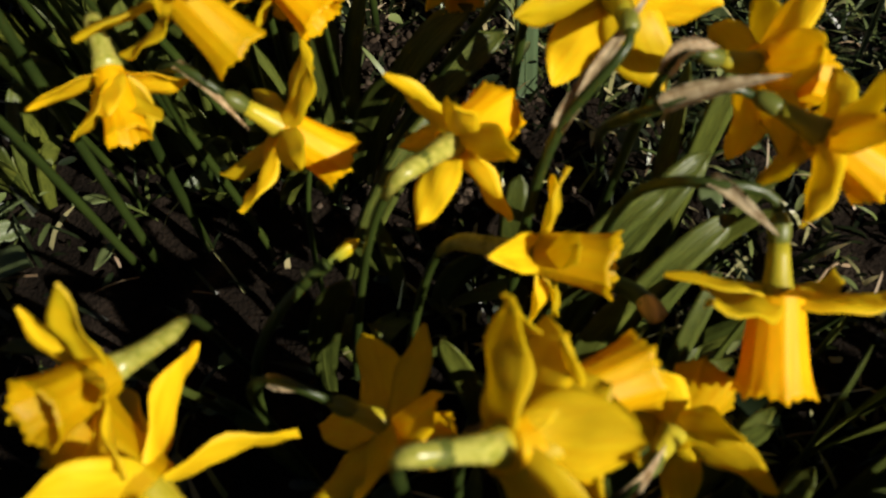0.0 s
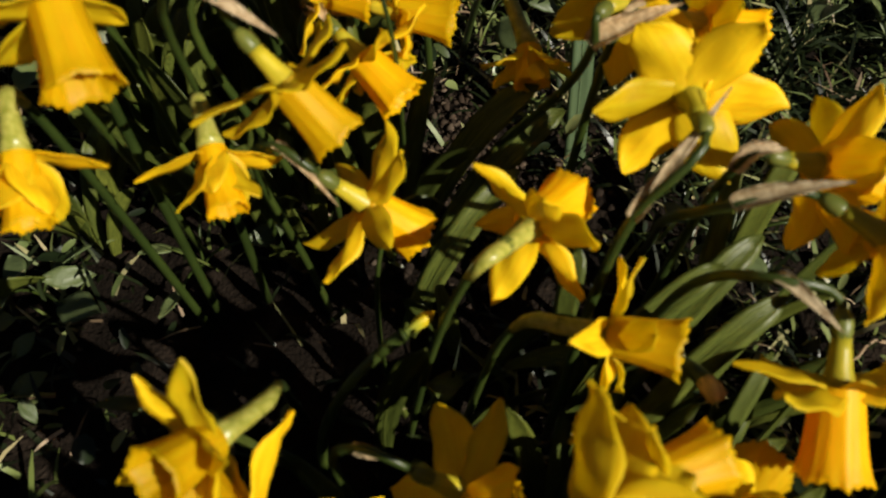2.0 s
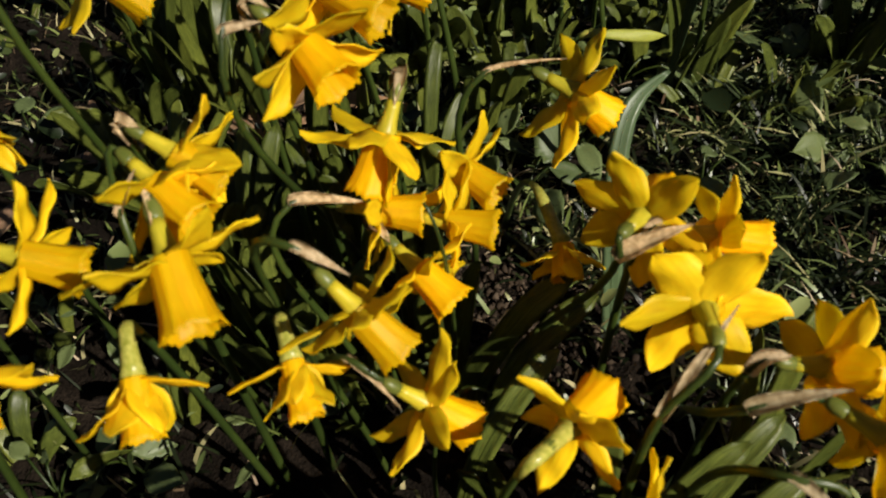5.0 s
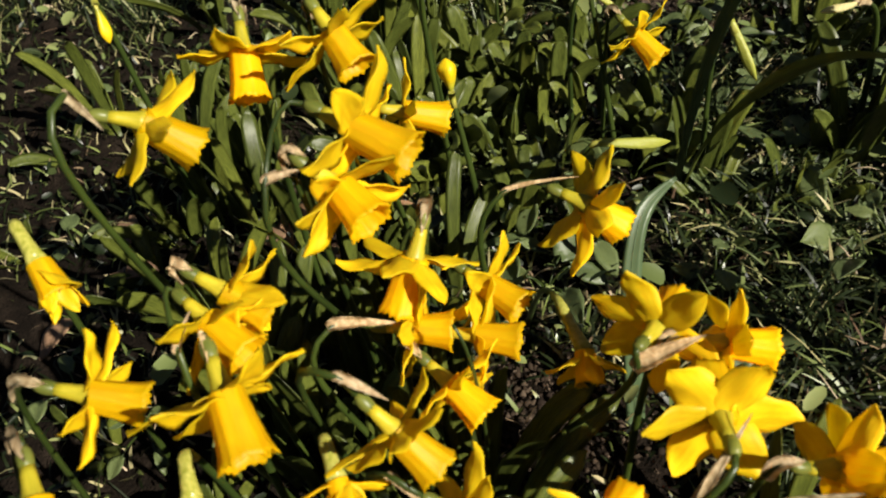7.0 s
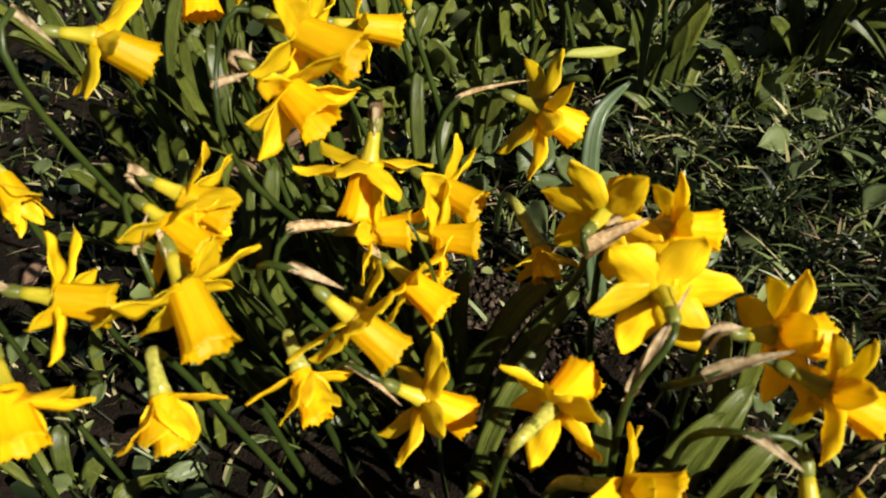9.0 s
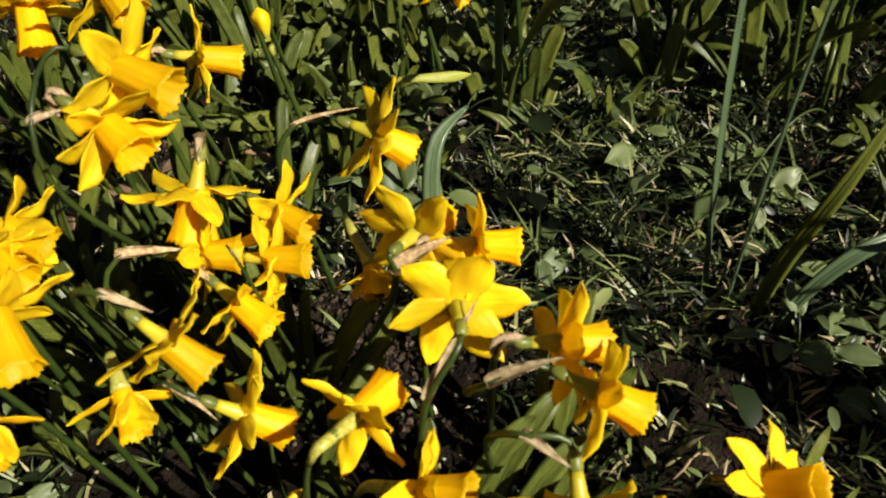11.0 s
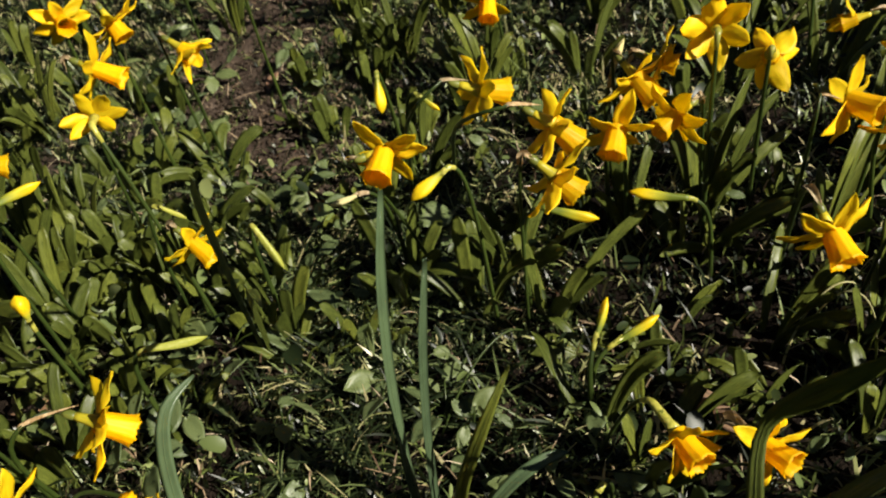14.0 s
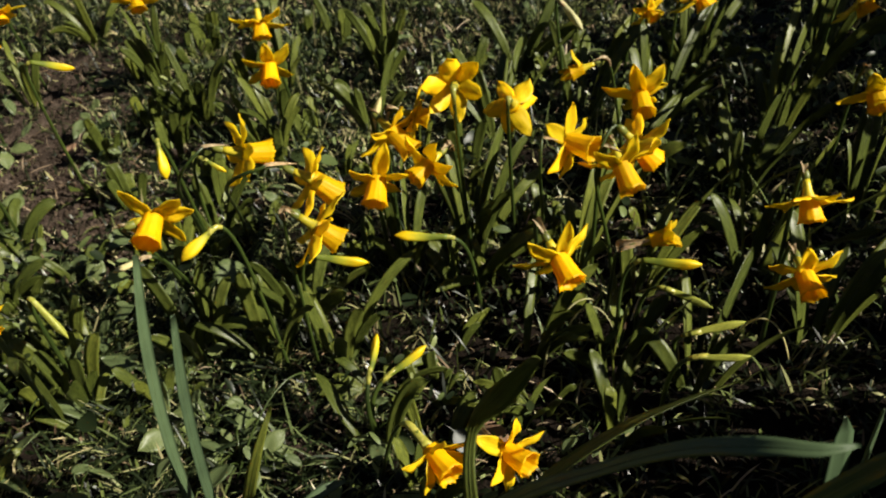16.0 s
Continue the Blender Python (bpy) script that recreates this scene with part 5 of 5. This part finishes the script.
for x, y in ((0.30, 0.20), (0.34, 0.17), (0.27, 0.23), (0.32, 0.25), (0.36, 0.22), (0.29, 0.15), (0.381, 0.206), (0.417, 0.212), (0.385, 0.179), (0.417, 0.181), (0.280, 0.369), (0.297, 0.338), (0.394, 0.319)):
    weed(x, y, 6, 0.03, 0.021)
for cx, cy in ((-0.104, 0.614), (-0.148, 0.675), (-0.066, 0.687), (0.036, 0.671), (-0.025, 0.589), (-0.195, 0.773), (0.150, 0.593)):
    leaf_clump(cx, cy, 5, 0.060, 0.070, (0.1, 0.0), (0.015, 0.020), LEAF, "low clump of broad blunt green leaves in the turf")
for x, y, s, a in ((-0.10, 0.545, 0.035, 20), (-0.13, 0.57, 0.04, 100), (-0.085, 0.575, 0.03, 200), (-0.15, 0.53, 0.035, 300), (-0.06, 0.53, 0.03, 60), (-0.17, 0.56, 0.045, 150), (-0.115, 0.60, 0.04, 250), (-0.19, 0.52, 0.035, 30), (-0.145, 0.50, 0.03, 330), (0.50, 0.27, 0.04, 70), (0.485, 0.24, 0.03, 10), (0.24, 1.05, 0.03, 130), (-0.30, 0.52, 0.04, 80), (-0.34, 0.60, 0.035, 190), (-0.27, 0.47, 0.03, 310), (-0.36, 0.48, 0.04, 140), (-0.24, 0.50, 0.035, 20)):
    dead_leaf(x, y, s, a)
for k in range(40):
    twig(rng.uniform(-0.3, 1.0), rng.uniform(0.1, 1.2), rng.uniform(0.03, 0.09), rng.uniform(0, 360))


def weedy(x, y):
    """Where the broad-leaved weeds stand thickest."""
    k = 0.35 + 0.5 * noise.noise(Vector((x * 6, y * 6, 8)))
    for cx, cy, r in ((0.05, 0.66, 0.25), (0.10, 0.85, 0.2), (0.30, 0.56, 0.15), (-0.25, 0.45, 0.3), (0.55, 0.35, 0.25), (0.95, 0.5, 0.4)):
        k += 0.75 * math.exp(-((x - cx) ** 2 + (y - cy) ** 2) / r ** 2)
    return k * bare(x, y) * (0.08 if -0.16 < x < 0.1 and y < 0.28 else 0.4 if -0.22 < x < 0.0 and y < 0.28 else 0.4 if 0.12 < x < 0.50 and 0.27 < y < 0.66 else 0.25 if 0.42 < x < 0.85 and y < 0.62 else 0.35 if x < -0.08 and y < 0.8 else 0.5 if 0.24 < x < 0.80 and y < 0.27 else 1.0)


def patchy(x, y):
    """Broad weeds in patches, with dark gaps between them."""
    return weedy(x, y) * max(0.0, min(1.0, 0.35 + 1.6 * noise.noise(Vector((x * 17, y * 17, 21)))))


def tufts(x, y):
    """Longer grass, in tufts, away from the first flowers and the open soil."""
    k = max(0.0, min(1.0, 0.15 + 1.7 * noise.noise(Vector((x * 9, y * 9, 33)))))
    far = max(0.0, min(1.0, (y + 0.6 * x - 0.62) * 5))
    return k * far * max(0.0, (bare(x, y) - 0.3) / 0.7)


def turf(x, y):
    edge = min(x + 0.75, 1.5 - x, 1.9 - y) / 0.35 + 0.5 * noise.noise(Vector((x * 5, y * 5, 61)))
    k = max(0.0, min(1.0, edge)) * bare(x, y) * max(0.3, min(1.0, 0.75 + 1.5 * noise.noise(Vector((x * 21, y * 21, 5)))))
    if -0.21 < x < 0.13 and y < 0.29:
        k *= 0.07 if x < 0 else 0.45
    elif x < -0.08 and y < 1.05:
        k *= 0.25
    elif (0.24 < x < 0.80 and y < 0.27) or (0.45 < x < 0.85 and y < 0.60):
        k *= 0.7 if x < 0.45 else 0.45
    elif 0.10 < x < 0.52 and y < 0.70:
        k *= 0.6
    return k


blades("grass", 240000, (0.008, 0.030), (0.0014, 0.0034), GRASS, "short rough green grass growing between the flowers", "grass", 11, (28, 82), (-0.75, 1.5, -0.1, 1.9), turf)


def lawn(x, y):
    """The strip of lawn between the clumps."""
    e = min((x - 0.10) * 12, (0.46 - x) * 10, (y - 0.24) * 14, (0.72 - y) * 8, 1.0)
    return max(0.0, e) * bare(x, y) * max(0.35, min(1.0, 0.7 + 1.3 * noise.noise(Vector((x * 16, y * 16, 71)))))


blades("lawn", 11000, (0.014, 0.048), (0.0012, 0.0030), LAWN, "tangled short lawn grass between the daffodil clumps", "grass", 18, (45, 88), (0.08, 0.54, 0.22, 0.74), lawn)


def fringe(x, y):
    """Rough grass round the bed, thinning out with the distance."""
    d = max(-0.75 - x, x - 1.5, -0.1 - y, y - 1.9, 0.0)
    if d <= 0:
        return 0.0 if -0.55 < x < 1.3 and y > 0.0 else 0.6
    return math.exp(-d / 0.9) * max(0.1, 0.7 + 0.9 * noise.noise(Vector((x * 3, y * 3, 41))))


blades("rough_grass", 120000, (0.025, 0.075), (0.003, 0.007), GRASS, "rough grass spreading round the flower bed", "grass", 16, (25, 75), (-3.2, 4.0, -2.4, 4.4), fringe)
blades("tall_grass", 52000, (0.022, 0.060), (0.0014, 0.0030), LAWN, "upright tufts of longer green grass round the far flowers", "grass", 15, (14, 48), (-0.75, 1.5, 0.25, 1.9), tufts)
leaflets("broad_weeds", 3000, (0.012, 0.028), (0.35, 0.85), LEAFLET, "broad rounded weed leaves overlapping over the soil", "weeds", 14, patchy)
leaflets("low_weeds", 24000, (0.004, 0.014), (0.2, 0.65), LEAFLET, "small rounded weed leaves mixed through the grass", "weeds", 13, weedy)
blades("dry_grass", 6500, (0.006, 0.030), (0.0008, 0.0022), STRAW, "dry straw-coloured grass bits lying in the turf", "dry grass", 12, (60, 88), (-0.75, 1.5, -0.1, 1.9), lambda x, y: 0.3 if x < -0.10 else 0.9 if x > 0.12 or y > 0.36 else 0.2, 0.016)


def crumbs(count, seed):
    """Clods and crumbs of soil on the open patches, in one mesh."""
    r = random.Random(seed)
    verts, faces = [], []
    corners = [Vector(c) for c in ((1, 0, 0), (-1, 0, 0), (0, 1, 0), (0, -1, 0), (0, 0, 1), (0, 0, -1))]
    tris = ((0, 2, 4), (2, 1, 4), (1, 3, 4), (3, 0, 4), (2, 0, 5), (1, 2, 5), (3, 1, 5), (0, 3, 5))
    for _ in range(count):
        cx, cy, rad = r.choice(BARE)
        x, y = cx + r.gauss(0, 0.7) * rad, cy + r.gauss(0, 0.7) * rad
        s = 0.0006 + 0.0038 * r.random() ** 4
        m = pose(x, y, ground_height(x, y) + 0.2 * s, r.uniform(0, 90), r.uniform(0, 90), r.uniform(0, 360))
        base = len(verts)
        verts += [m @ Vector((c.x * s * r.uniform(0.6, 1.4), c.y * s * r.uniform(0.6, 1.4), c.z * s * r.uniform(0.5, 1.0))) for c in corners]
        faces += [(base + a, base + b, base + c) for a, b, c in tris]
    tagged(new("soil_crumbs", mesh_of("soil_crumbs", verts, faces, CRUMB)), "loose clods and crumbs of dark soil", "soil", "", "stuff")


crumbs(16000, 17)
